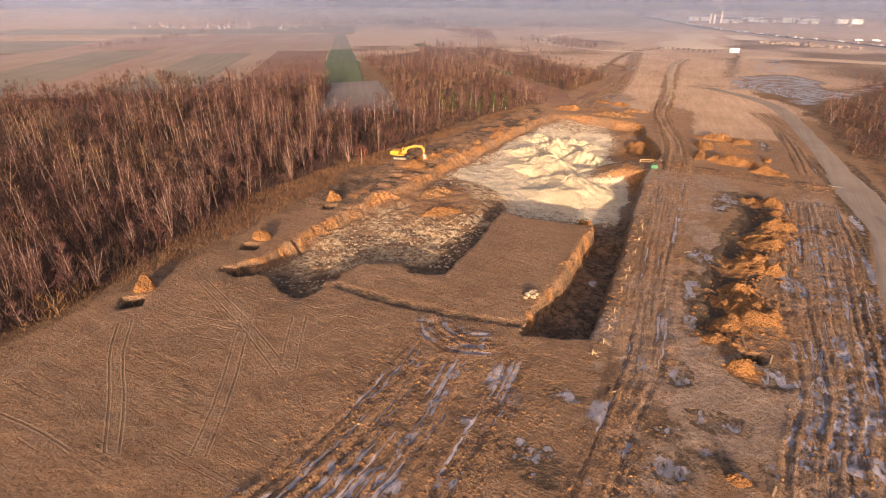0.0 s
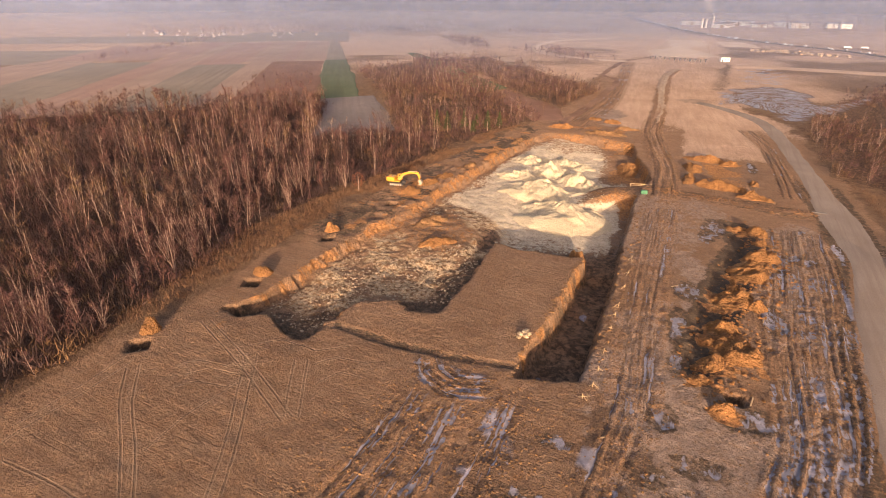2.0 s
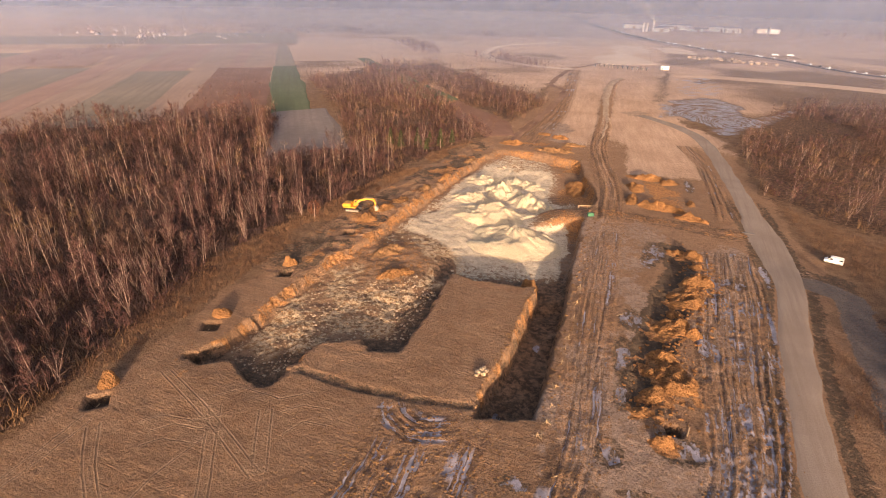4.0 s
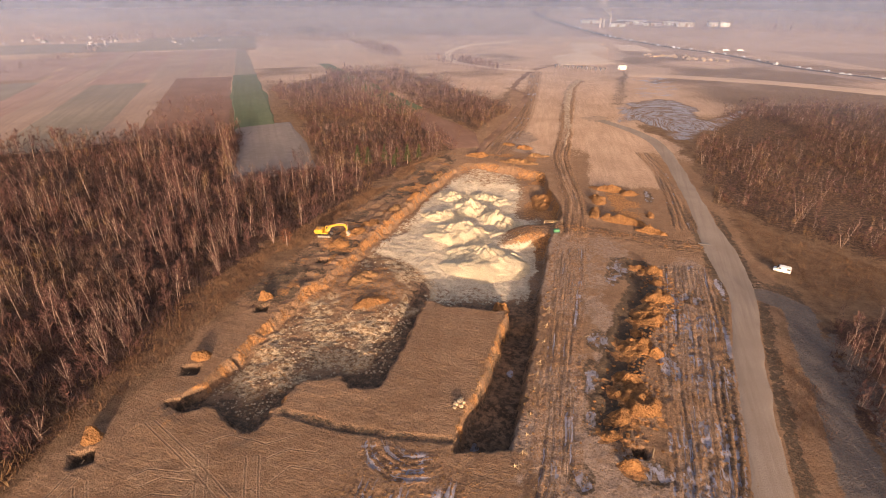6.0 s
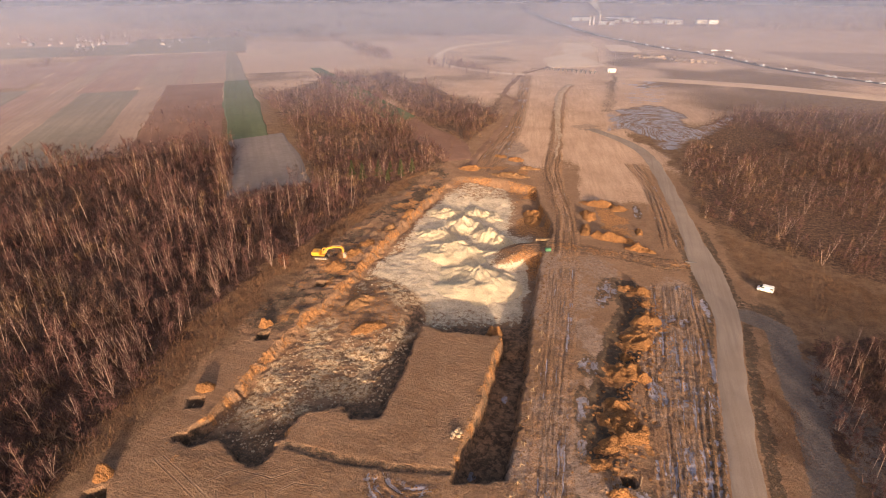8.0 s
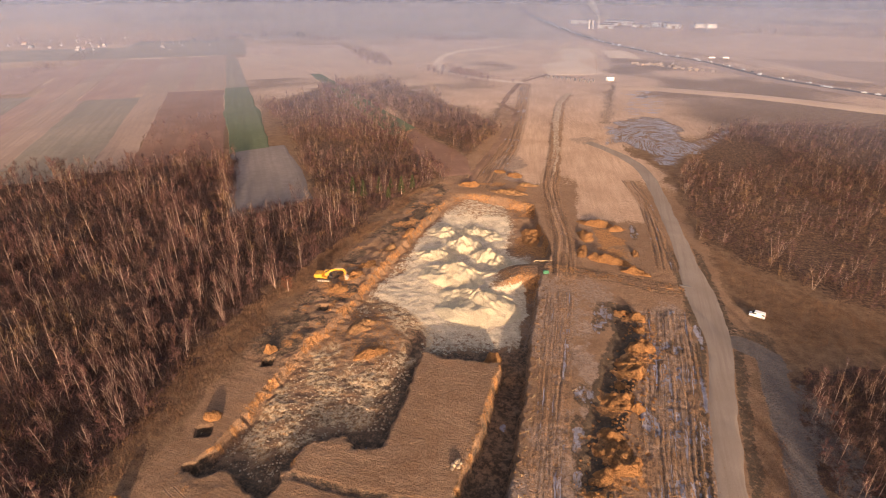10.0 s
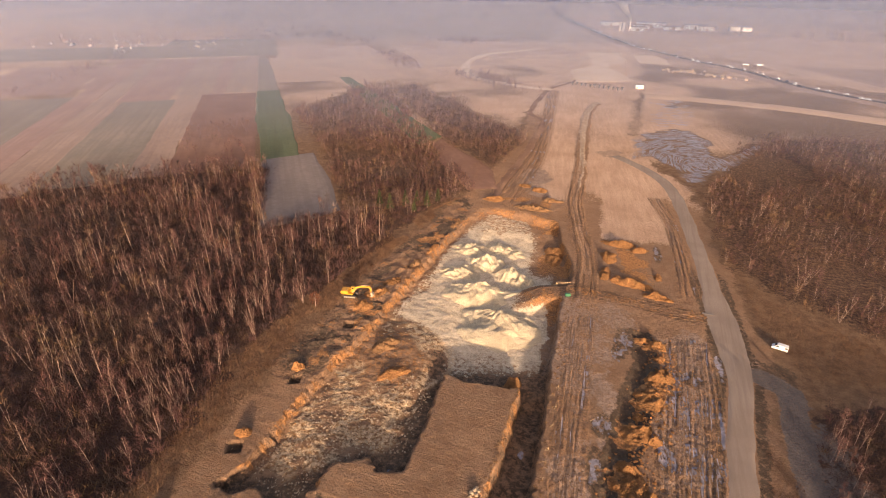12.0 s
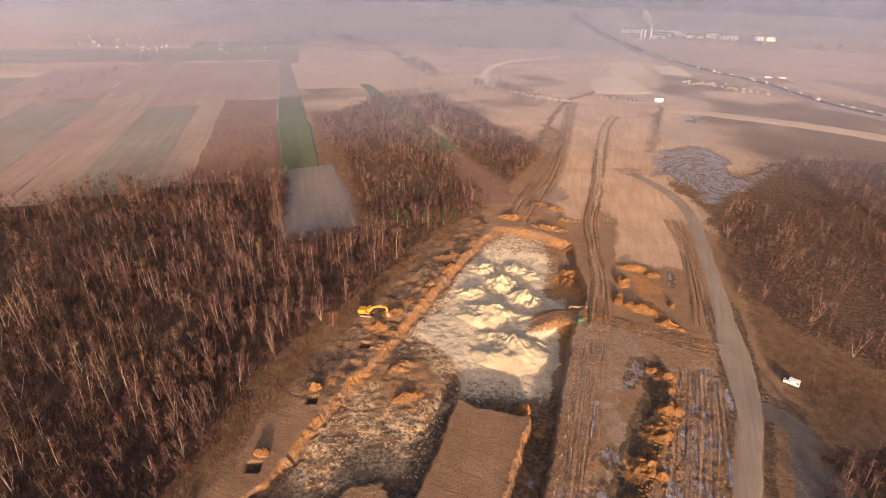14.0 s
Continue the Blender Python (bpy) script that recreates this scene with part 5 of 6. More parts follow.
def excavator(x, y, heading):
    ob = tagged(new("excavator"), "yellow tracked excavator with its arm stretched to the pit edge", "excavator")
    ob.matrix_basis = pose(x, y, ground_z(x, y) + 0.12, 0, 0, heading)
    for s in (-1, 1):
        pts = [(-1.7, 0.0), (1.7, 0.0), (2.05, 0.32), (2.05, 0.6), (1.75, 0.9), (-1.75, 0.9), (-2.05, 0.6), (-2.05, 0.32)]
        bm = shape(pts, 0.6, 0.05)
        for k in range(15):
            box(bm, (0.12, 0.62, 0.05), (-1.68 + 0.24 * k, 0, 0.92))
            box(bm, (0.12, 0.62, 0.05), (-1.68 + 0.24 * k, 0, -0.02))
        bmesh.ops.translate(bm, vec=(0, s * 1.15, 0), verts=bm.verts)
        tr = part("crawler_track", bm, DARK_STEEL, ob, "dark steel crawler track")
        bm = bmesh.new()
        for k in range(6):
            drum(bm, 0.26, 0.1, (-1.45 + 0.58 * k, s * 1.48, 0.42))
        part("road_wheel", bm, GREY_STEEL, tr)
    part("undercarriage", box(bmesh.new(), (2.4, 1.8, 0.45), (0, 0, 0.75), 0.08), DARK_STEEL, ob)
    bm = drum(bmesh.new(), 0.75, 0.25, (0, 0, 1.08), (0, 0, 0), 24)
    part("slew_ring", bm, DARK_STEEL, ob)
    part("deck", box(bmesh.new(), (3.6, 2.6, 0.3), (-0.7, 0, 1.32), 0.06), YELLOW, ob)
    hood = part("engine_hood", box(bmesh.new(), (1.9, 2.5, 0.95), (-1.35, 0, 1.95), 0.12), YELLOW, ob)
    part("exhaust", drum(bmesh.new(), 0.08, 0.6, (-1.1, -0.6, 2.6), (0, 0, 0), 10), DARK_STEEL, hood)
    bm = bmesh.new()
    for k in range(5):
        box(bm, (0.05, 0.04, 0.5), (-1.9 + 0.28 * k, 1.26, 1.95))
    part("grille", bm, DARK_STEEL, hood)
    part("counterweight", shape([(-2.25, 1.2), (-2.75, 1.35), (-2.85, 1.9), (-2.65, 2.35), (-2.25, 2.4)], 2.5, 0.08), YELLOW, ob)
    cab = part("cab", shape([(0.15, 1.45), (1.25, 1.45), (1.45, 1.9), (1.15, 3.0), (0.2, 3.05), (0.0, 2.6)], 0.95, 0.05), YELLOW, ob)
    bmesh_cab = shape([(0.3, 2.1), (1.28, 2.1), (1.1, 2.85), (0.3, 2.88)], 0.99, 0.01)
    part("side_window", bmesh_cab, GLASS, cab)
    part("windscreen", shape([(1.44, 1.85), (1.485, 1.9), (1.185, 2.93), (1.14, 2.9)], 0.8, 0.0), GLASS, cab)
    for o in (cab, *cab.children):
        o.location = (0, 0.75, 0) if o is cab else (0, 0, 0)
    boom = part("boom", shape([(0.2, 1.55), (0.75, 1.5), (2.2, 3.0), (4.0, 3.6), (6.0, 3.6), (6.05, 3.9), (3.9, 4.1), (1.8, 3.5), (0.1, 1.9)], 0.5, 0.04), YELLOW, ob)
    for s in (-1, 1):
        bm = drum(bmesh.new(), 0.09, 2.3, (1.5, s * 0.35, 2.35), (0, 42, 0), 10)
        part("lift_cylinder", bm, GREY_STEEL, boom)
    part("arm_cylinder", drum(bmesh.new(), 0.08, 2.4, (4.6, 0, 4.15), (0, 86, 0), 10), GREY_STEEL, boom)
    arm = part("dipper_arm", shape([(5.75, 4.2), (6.2, 4.1), (6.7, 3.0), (6.65, 1.9), (6.45, 1.9), (6.2, 3.0), (5.7, 3.7)], 0.36, 0.03), YELLOW, ob)
    part("bucket_cylinder", drum(bmesh.new(), 0.07, 1.5, (6.75, 0, 3.2), (0, 4, 0), 10), GREY_STEEL, arm)
    bucket = part("bucket", shape([(6.35, 2.05), (6.9, 1.95), (7.35, 1.5), (7.3, 0.9), (6.9, 0.55), (6.45, 0.6), (6.6, 1.0), (6.4, 1.5)], 1.1, 0.03), GREY_STEEL, ob, "worn earth-covered digging bucket")
    bm = bmesh.new()
    for k in range(5):
        box(bm, (0.22, 0.09, 0.06), (6.4, -0.44 + 0.22 * k, 0.58))
    part("bucket_teeth", bm, GREY_STEEL, bucket)
    return ob


excavator(-63.6, 14.6, 6)


def wheel_at(parent, x, y, r=0.33):
    t = part("tyre", drum(bmesh.new(), r, 0.22, (x, y, r), (90, 0, 0), 20), RUBBER, parent)
    part("rim", drum(bmesh.new(), r * 0.6, 0.24, (x, y, r), (90, 0, 0), 14), GREY_STEEL, t)


def van(x, y, heading):
    ob = tagged(new("van"), "small white delivery van parked on dry grass beside the road", "van")
    ob.matrix_basis = pose(x, y, ground_z(x, y) + 0.02, 0, 0, heading) @ Matrix.Scale(0.78, 4)
    side = [(-2.45, 0.3), (2.4, 0.3), (2.5, 0.75), (2.3, 1.0), (1.65, 1.25), (1.0, 1.95), (0.7, 2.08), (-2.2, 2.08), (-2.42, 1.95), (-2.48, 0.8)]
    body = part("body", shape(side, 1.9, 0.07), WHITE, ob)
    part("windscreen", shape([(1.64, 1.3), (1.72, 1.28), (1.09, 1.93), (1.0, 1.92)], 1.6, 0.0), GLASS, body)
    part("rear_window", box(bmesh.new(), (0.04, 1.4, 0.5), (-2.46, 0, 1.55)), GLASS, body)
    for s in (-1, 1):
        part("side_window", shape([(0.35, 1.3), (1.4, 1.3), (0.95, 1.8), (0.35, 1.82)], 0.03, 0.0), GLASS, body).location = (0, s * 0.95, 0)
        part("side_window", box(bmesh.new(), (0.9, 0.03, 0.45), (-1.75, s * 0.955, 1.55)), GLASS, body)
        part("headlight", box(bmesh.new(), (0.1, 0.3, 0.18), (2.43, s * 0.7, 0.85), 0.02), GREY_STEEL, body)
        part("tail_light", box(bmesh.new(), (0.05, 0.14, 0.4), (-2.47, s * 0.86, 1.1), 0.01), RED_GLASS, body)
        part("mirror", box(bmesh.new(), (0.12, 0.2, 0.25), (1.3, s * 1.05, 1.35), 0.03), RUBBER, body)
        for xx in (-1.55, 1.6):
            wheel_at(ob, xx, s * 0.84)
    part("bumper", box(bmesh.new(), (0.14, 1.8, 0.22), (2.46, 0, 0.42), 0.04), RUBBER, ob)
    part("bumper", box(bmesh.new(), (0.14, 1.8, 0.2), (-2.48, 0, 0.42), 0.04), RUBBER, ob)
    bm = bmesh.new()
    for yy in (-0.6, -0.2, 0.2, 0.6):
        box(bm, (2.6, 0.05, 0.03), (-0.8, yy, 2.09))
    part("roof_ribs", bm, WHITE, body)
    return ob


van(58.2, 19.6, 158)


# ---- heaps ----
def heap(name, x, y, rx, ry, height, turn, material, label, category="heap", lumps=0.35, seed=0, sharp=1.0, group="", lee=1.0):
    """A mound of loose matter with an uneven outline, its skirt a little under the ground. lee: how much shorter its north side is."""
    rings, segs = (30, 84) if rx > 4 else (16, 44)
    c, s = math.cos(radians(turn)), math.sin(radians(turn))
    verts = []
    u = np.linspace(0, 1, rings)
    a = np.linspace(0, 2 * math.pi, segs, endpoint=False)
    uu, aa = np.meshgrid(u, a, indexing="ij")
    rim = 1 + 0.28 * fbm(np.cos(aa) * 2 + 31 * seed, np.sin(aa) * 2, 1.3, 3, 200 + seed % 9)
    lx, ly = uu * rim * rx * np.cos(aa), uu * rim * ry * np.where(np.sin(aa) > 0, lee, 1.0) * np.sin(aa)
    px, py = x + lx * c - ly * s, y + lx * s + ly * c
    profile = (1 - uu ** (1.1 + 0.9 / sharp)) * height
    if sharp > 1.1:                      # poured heaps run out at the foot
        profile = 0.5 * profile + 0.5 * height * (1 - uu) ** 1.5
    rough = fbm(px + 7 * seed, py, max(rx, ry) * 0.55, 3, 210) * lumps * height * (1 - uu ** 3)
    fine = fbm(px, py, 1.1, 3, 220) * (0.45 if height > 2 else 0.6 * min(1.0, height)) * (1 - uu ** 4)
    gz = terrain(px.ravel(), py.ravel())[0].reshape(px.shape)
    pz = gz * uu + (gz.mean()) * (1 - uu) + profile + rough + fine - 0.25 * uu ** 4
    v = np.stack([px, py, pz], -1).reshape(-1, 3)
    i = np.arange(rings * segs).reshape(rings, segs)
    j = np.roll(i, -1, 1)
    f = np.stack([i[:-1], i[1:], j[1:], j[:-1]], -1).reshape(-1, 4)
    ob = new(name, mesh_of(name, v, f, [material], True))
    return tagged(ob, label, category, group)


n = 0
for x, y, rx, ry, h, turn, sharp, lee in ((-17.5, 18.8, 14.5, 13, 4.0, 6, 2.2, 0.40), (-26.5, 32.5, 13.5, 10.0, 4.6, 10, 2.0, 0.45), (-27.5, 53, 7.5, 7.5, 4.3, 0, 1.6, 0.8), (-18.4, 46.5, 6.2, 6.0, 3.2, 0, 1.6, 0.8),
                                          (-14.2, 43.0, 4.5, 4.2, 2.4, 0, 1.4, 0.8), (-36, 42, 8.0, 6.6, 1.6, 20, 1.4, 0.6), (-35, 61, 8, 7, 1.6, 10, 1.4, 0.6), (-23, 66, 9, 6, 1.8, -15, 1.4, 0.8)):
    n += 1
    heap("sand_mound", x, y, rx, ry, h, turn, SAND, "pale yellow sand heap tipped on the pit floor", lumps=0.34, seed=n, sharp=sharp, group="sand heaps in the pit", lee=lee)
for x, y, rx, ry, h, turn in ((22.7, 14.6, 2.6, 1.4, 0.8, 10), (26.2, 12.4, 2.2, 2.6, 1.2, 0), (26.0, 6.6, 1.8, 1.8, 0.9, 0), (25.6, -1.0, 3.8, 2.7, 1.3, 20), (22.4, -9.6, 3.6, 3.8, 1.4, 60), (18.4, -21.5, 3.9, 2.8, 1.4, 25),
                              (22.0, -23.4, 1.7, 1.3, 1.0, 0), (16.2, -32.0, 3.0, 1.6, 1.3, -30), (17.6, -37.6, 4.2, 4.6, 1.2, 30), (13.2, -42.6, 3.0, 2.0, 1.0, 40), (12.2, -47.0, 1.8, 1.6, 0.7, 0), (14.7, -52.7, 1.6, 1.1, 0.9, 0),
                              (19.5, -16, 1.8, 1.4, 0.9, 0), (14.2, -36.6, 2.0, 1.0, 0.8, 0), (28.3, -80, 3, 2.2, 0.9, 0), (12.6, -71.6, 1.2, 0.8, 0.7, 0)):
    n += 1
    heap("clay_mound", x, y, rx, ry, h, turn, CLAY, "orange clay spoil heap beside the wet ditch", lumps=0.6, seed=n, group="clay heaps along the ditch")
for x, y, rx, ry, h, turn in ((-68.6, -65.4, 1.9, 1.5, 1.6, 20), (-64.5, -43.0, 1.9, 1.5, 1.6, 20), (-63.2, -20.6, 1.8, 1.4, 1.5, 20)):
    n += 1
    heap("spoil_mound", x, y, rx, ry, h, turn, CLAY, "small orange spoil heap beside a test pit", lumps=0.4, seed=n, group="spoil heaps by the test pits")
for x, y, rx, ry, h, turn in ((19, 74.5, 8, 2.6, 1.6, -3), (15, 63, 3.4, 5, 1.3, 10), (21, 45, 7, 2.6, 1.5, -18), (28.5, 38.5, 4.5, 2.0, 1.2, -15), (13.2, 50, 2.0, 5, 1.2, 0), (30.5, 52, 1.5, 3, 0.7, 0), (26, 71, 4, 2, 1.0, 30)):
    n += 1
    heap("clay_ridge", x, y, rx, ry, h, turn, CLAY, "long orange clay ridge beside the haul road", lumps=0.6, seed=n, group="clay ridges")
for x, y, rx, ry, h, turn in ((-33.5, 107, 5, 2.6, 1.4, 0), (-16, 101, 9, 2.4, 1.2, -8), (-15, 124, 4, 3, 1.2, 0), (-22, 128, 3, 2, 1.0, 0), (-8, 112, 5, 2, 0.8, 0), (-56.5, 18, 4, 3, 1.2, 40), (-54, 26, 4, 2, 1.0, 60),
                              (-50.5, 40, 4, 1.6, 0.8, 75), (-57.5, 11, 3, 2.6, 1.0, 20), (-47.5, 52, 4, 1.3, 0.8, 78), (-44, 76, 4, 1.3, 0.8, 75), (-10.4, -9.5, 2.0, 3.4, 2.2, -20), (-4.5, 66, 3.6, 7, 1.6, 5),
                              (-46, -4, 5, 3, 0.8, 60), (-40, -14, 5, 2.5, 0.7, 40)):
    n += 1
    heap("earth_mound", x, y, rx, ry, h, turn, CLAY if n % 3 else CLOD, "orange brown earth heap dumped by the digger", lumps=0.6, seed=n, group="earth heaps round the pit")


# ---- loose lumps ----
def lump_protos(count, seed):
    rng = random.Random(seed)
    out = []
    for k in range(count):
        bm = bmesh.new()
        bmesh.ops.create_icosphere(bm, subdivisions=1, radius=1)
        for v in bm.verts:
            v.co *= rng.uniform(0.65, 1.2)
            v.co.z *= 0.7
        vv = np.array([tuple(v.co) for v in bm.verts])
        ff = np.array([[v.index for v in f.verts] for f in bm.faces])
        bm.free()
        out.append([(vv, ff, 0)])
    return out


def lumps(name, places, material, size, label):
    tagged(new(name, joined(name, places, LUMP, rs, [material], size[0], size[1])), label, "earth", kind="stuff")


LUMP = lump_protos(6, 3)
RUBBLE_AREA = [(-60, -50), (-57, -36), (-56, -20), (-48, -22), (-42, -16), (-34, -12), (-28, -16), (-28, -38), (-38, -41), (-44, -46), (-46, -56), (-56, -53)]
lumps("rubble", scatter(RUBBLE_AREA, 0.8, rs, None, -2), STONE, (0.10, 0.34), "broken pale limestone rubble on the pit floor")
SAND_AREA = [(-50, -4), (-46, 36), (-38, 92), (-24, 94), (-16, 60), (-6, 44), (-8, 8), (-8, -8), (-26, -10), (-36, -2)]
lumps("sand_lumps", scatter(SAND_AREA, 2.6, rs), SAND, (0.1, 0.32), "lumps of pale sand on the pit floor")


def beside(pts, gap, wide):
    line = np.array(curve_points(pts, gap))
    return line + rs.normal(0, wide, line.shape)


WEST_LIP = [(-62, -54), (-60, -46), (-58.6, -36), (-57, -22), (-52.4, 0), (-47.8, 36), (-43.6, 67), (-39, 94)]
lumps("clods", np.concatenate([beside(WEST_LIP, 0.5, 1.3), beside([(p[0] + 2.2, p[1]) for p in WEST_LIP], 0.5, 1.3)]), CLAY, (0.05, 0.2), "orange clay clods along the pit edge")
lumps("clods", np.concatenate([beside([(-8.2, -14), (-10.4, -36), (-12.4, -51)], 0.3, 0.5), beside([(-38, 96), (-18, 97), (-4, 90)], 0.5, 1.2), beside([(1.8, 27), (0.6, 0), (-0.3, -26), (-1.6, -52)], 0.5, 0.8)]),
      CLOD, (0.1, 0.34), "brown clods along the trench edge")
lumps("clods", np.concatenate([beside([(25, 16), (26, 0), (20.5, -16), (17, -34), (13, -50)], 0.12, 2.4)]), CLAY, (0.12, 0.4), "orange clay clods round the heaps")
lumps("clods", np.concatenate([beside([(-26, -92), (-22, -70), (-20, -60), (-12, -59)], 0.035, 4.5), beside([(22, -74), (27, -50), (31, -20), (35, 14)], 0.09, 4.0), beside([(2, -80), (4, -50), (6, 0), (7, 24)], 0.09, 3.0),
                                beside([(-12, -90), (-10, -74), (-9, -60)], 0.05, 2.6)]),
      CLOD, (0.05, 0.20), "small mud clods thrown up by wheels")
lumps("clods", np.concatenate([beside([(8, 26), (7.2, 60), (3, 90), (2.6, 140)], 0.4, 2.4), beside([(-14, 29), (2, 37.5), (44, 30)], 0.4, 2.2)]), CLOD, (0.08, 0.3), "mud clods on the haul road")


# ---- timber, stones and small things ----
def stone(x, y, size, seed):
    bm = bmesh.new()
    bmesh.ops.create_icosphere(bm, subdivisions=2, radius=size)
    for v in bm.verts:
        v.co *= 1 + 0.25 * noise.noise(v.co * 1.7 / size + Vector((seed, 0, 0)))
        v.co.z *= 0.75
    me = bpy.data.meshes.new("boulder")
    bm.to_mesh(me)
    bm.free()
    me.materials.append(STONE)
    ob = tagged(new("boulder", me), "pale boulder piled near the trench edge", "stone", group="boulders by the trench")
    ob.matrix_basis = pose(x, y, ground_z(x, y) + 0.5 * size, 0, 0, seed * 50)


for k, (x, y, s) in enumerate(((-13.6, -45.6, 0.5), (-12.7, -45.8, 0.45), (-13.1, -44.9, 0.55), (-12.4, -44.9, 0.4), (-13.7, -46.4, 0.38), (-12.9, -44.2, 0.42))):
    stone(x, y, s, k + 1)


def barrier(x, y, heading, boards):
    """Stakes with braces and loose boards, by the trench."""
    ob = tagged(new("wooden_barrier"), "rough raw timber barrier stake with braces", "barrier", group="barrier stakes along the trench")
    ob.matrix_basis = pose(x, y, ground_z(x, y) - 0.05, 0, 0, heading) @ Matrix.Scale(0.75, 4)
    part("stake", box(bmesh.new(), (0.12, 0.12, 1.3), (0, 0, 0.6), 0.01), TIMBER, ob)
    for s in (-1, 1):
        part("brace", box(bmesh.new(), (1.3, 0.1, 0.08), (0.45, s * 0.28, 0.4), 0.01, (0, 38, s * 32)), TIMBER, ob)
    for k in range(boards):
        part("board", box(bmesh.new(), (2.2, 0.16, 0.06), (0.4 + 0.5 * k, 0.6, 0.12 + 0.07 * k), 0.01, (0, 3, 20 + 70 * k)), TIMBER, ob)


for k, (x, y) in enumerate(((-2.6, -56.8), (-1.6, -54.0), (-1.3, -50.2), (-1.0, -45.6), (-0.6, -39.0), (-0.3, -34.6), (0.0, -31.0), (0.5, -24.0), (0.8, -18.0), (1.0, -11.0))):
    barrier(x, y, 25 * k + 10, 2 if k < 2 else (1 if k % 3 == 0 else 0))
for k, (x, y, turn, w) in enumerate(((-0.5, 43.2, 8, 7.0), (0.6, 41.0, 12, 6.0))):
    ob = tagged(new("timber_fence"), "low raw timber guard rail by the crossing", "fence", group="guard rails")
    ob.matrix_basis = pose(x, y, ground_z(x, y), 0, 0, turn)
    for s in (-1, 0, 1):
        part("post", box(bmesh.new(), (0.14, 0.14, 1.6), (s * w / 2.1, 0, 0.4), 0.01), TIMBER, ob)
    for z in (0.65, 1.1):
        part("rail", box(bmesh.new(), (w, 0.08, 0.16), (0, 0.1, z), 0.01), TIMBER, ob)
crate = tagged(new("green_tank"), "small green metal tank with frame by the crossing", "tank")
crate.matrix_basis = pose(1.6, 32.6, ground_z(1.6, 32.6), 0, 0, 20)
part("tank", box(bmesh.new(), (1.7, 1.0, 0.9), (0, 0, 0.65), 0.12), GREEN, crate)
part("skid", box(bmesh.new(), (1.9, 1.1, 0.2), (0, 0, 0.1), 0.03), DARK_STEEL, crate)
part("filler_cap", drum(bmesh.new(), 0.16, 0.12, (0.3, 0, 1.14), (0, 0, 0), 12), DARK_STEEL, crate)
plate = tagged(new("road_plate", None), "pale steel plate lying where the crossing meets the road", "plate")
plate.matrix_basis = pose(42.6, 33.0, ground_z(42.6, 33) + 0.15, 0, 0, -3)
part("plate", box(bmesh.new(), (3.2, 0.8, 0.1), (0, 0, 0), 0.02), CONCRETE, plate)
for x, y, turn, length in ((18.2, -49.5, 75, 1.8), (15.5, -71.8, 70, 1.3), (0.6, -63, 30, 1.2), (22.5, -27, 80, 1.6), (9.0, -20, 40, 1.5), (-67.8, -68.6, 100, 0.9), (-65.4, -46, 95, 1.0)):
    ob = tagged(new("loose_board"), "pale loose board lying on the mud", "board", group="loose boards")
    ob.matrix_basis = pose(x, y, ground_z(x, y) + 0.12, 0, -4, turn)
    part("board", box(bmesh.new(), (length, 0.18, 0.06), (0, 0, 0), 0.01), TIMBER, ob)


# ---- farther off: cabin, piers, traffic, village, works ----
def cabin(x, y, w, d, h, turn, label):
    ob = tagged(new("site_cabin"), label, "cabin")
    ob.matrix_basis = pose(x, y, ground_z(x, y), 0, 0, turn)
    part("wall", box(bmesh.new(), (w, d, h), (0, 0, h / 2 + 0.1), 0.05), WHITE, ob)
    part("roof", box(bmesh.new(), (w + 0.3, d + 0.3, 0.2), (0, 0, h + 0.2), 0.04), ROOF_GREY, ob)
    part("door", box(bmesh.new(), (0.9, 0.06, 2.0), (-w / 3, -d / 2 - 0.02, 1.15), 0.01), GLASS, ob)
    for s in (0.0, 0.3):
        part("window", box(bmesh.new(), (1.1, 0.06, 0.9), (w * s, -d / 2 - 0.02, 1.7), 0.01), GLASS, ob)


rng_pier = random.Random(8)
PIER = plain("stained_concrete", (0.10, 0.08, 0.07), 0.9, 0.1, wear=0.6)
cabin(51.6, 416, 7, 4, 3.4, 10, "white site cabin near the new bridge")
for k in range(12):
    x = -8 + k * 4.0
    y = 415 - 0.3 * (x + 8) + rng_pier.gauss(0, 2.0)
    ob = tagged(new("bridge_pier"), "grey concrete bridge pier of the new road", "pier", group="bridge piers")
    ob.matrix_basis = pose(x, y, ground_z(x, y), 0, 0, 0)
    part("shaft", box(bmesh.new(), (1.0, 1.6, 2.4), (0, 0, 1.0), 0.06), PIER, ob)
    part("cap", box(bmesh.new(), (2.6, 1.9, 0.6), (0, 0, 2.4), 0.05), PIER, ob)


def lorry(paint, label):
    ob = tagged(new("lorry"), label, "lorry", group="queueing traffic")
    part("trailer", box(bmesh.new(), (11, 2.5, 2.7), (-2, 0, 2.4), 0.06), paint, ob)
    part("chassis", box(bmesh.new(), (13, 1.6, 0.4), (-1, 0, 0.8), 0.04), DARK_STEEL, ob)
    c = part("cab", box(bmesh.new(), (2.2, 2.4, 2.6), (5.2, 0, 1.9), 0.15, taper=0.94), paint, ob)
    part("windscreen", box(bmesh.new(), (0.05, 2.0, 0.9), (6.28, 0, 2.4)), GLASS, c)
    for x in (-6, -4.7, 1.6, 5.2):
        part("axle_wheels", drum(bmesh.new(), 0.5, 2.4, (x, 0, 0.5), (90, 0, 0), 14), RUBBER, ob)
    return ob


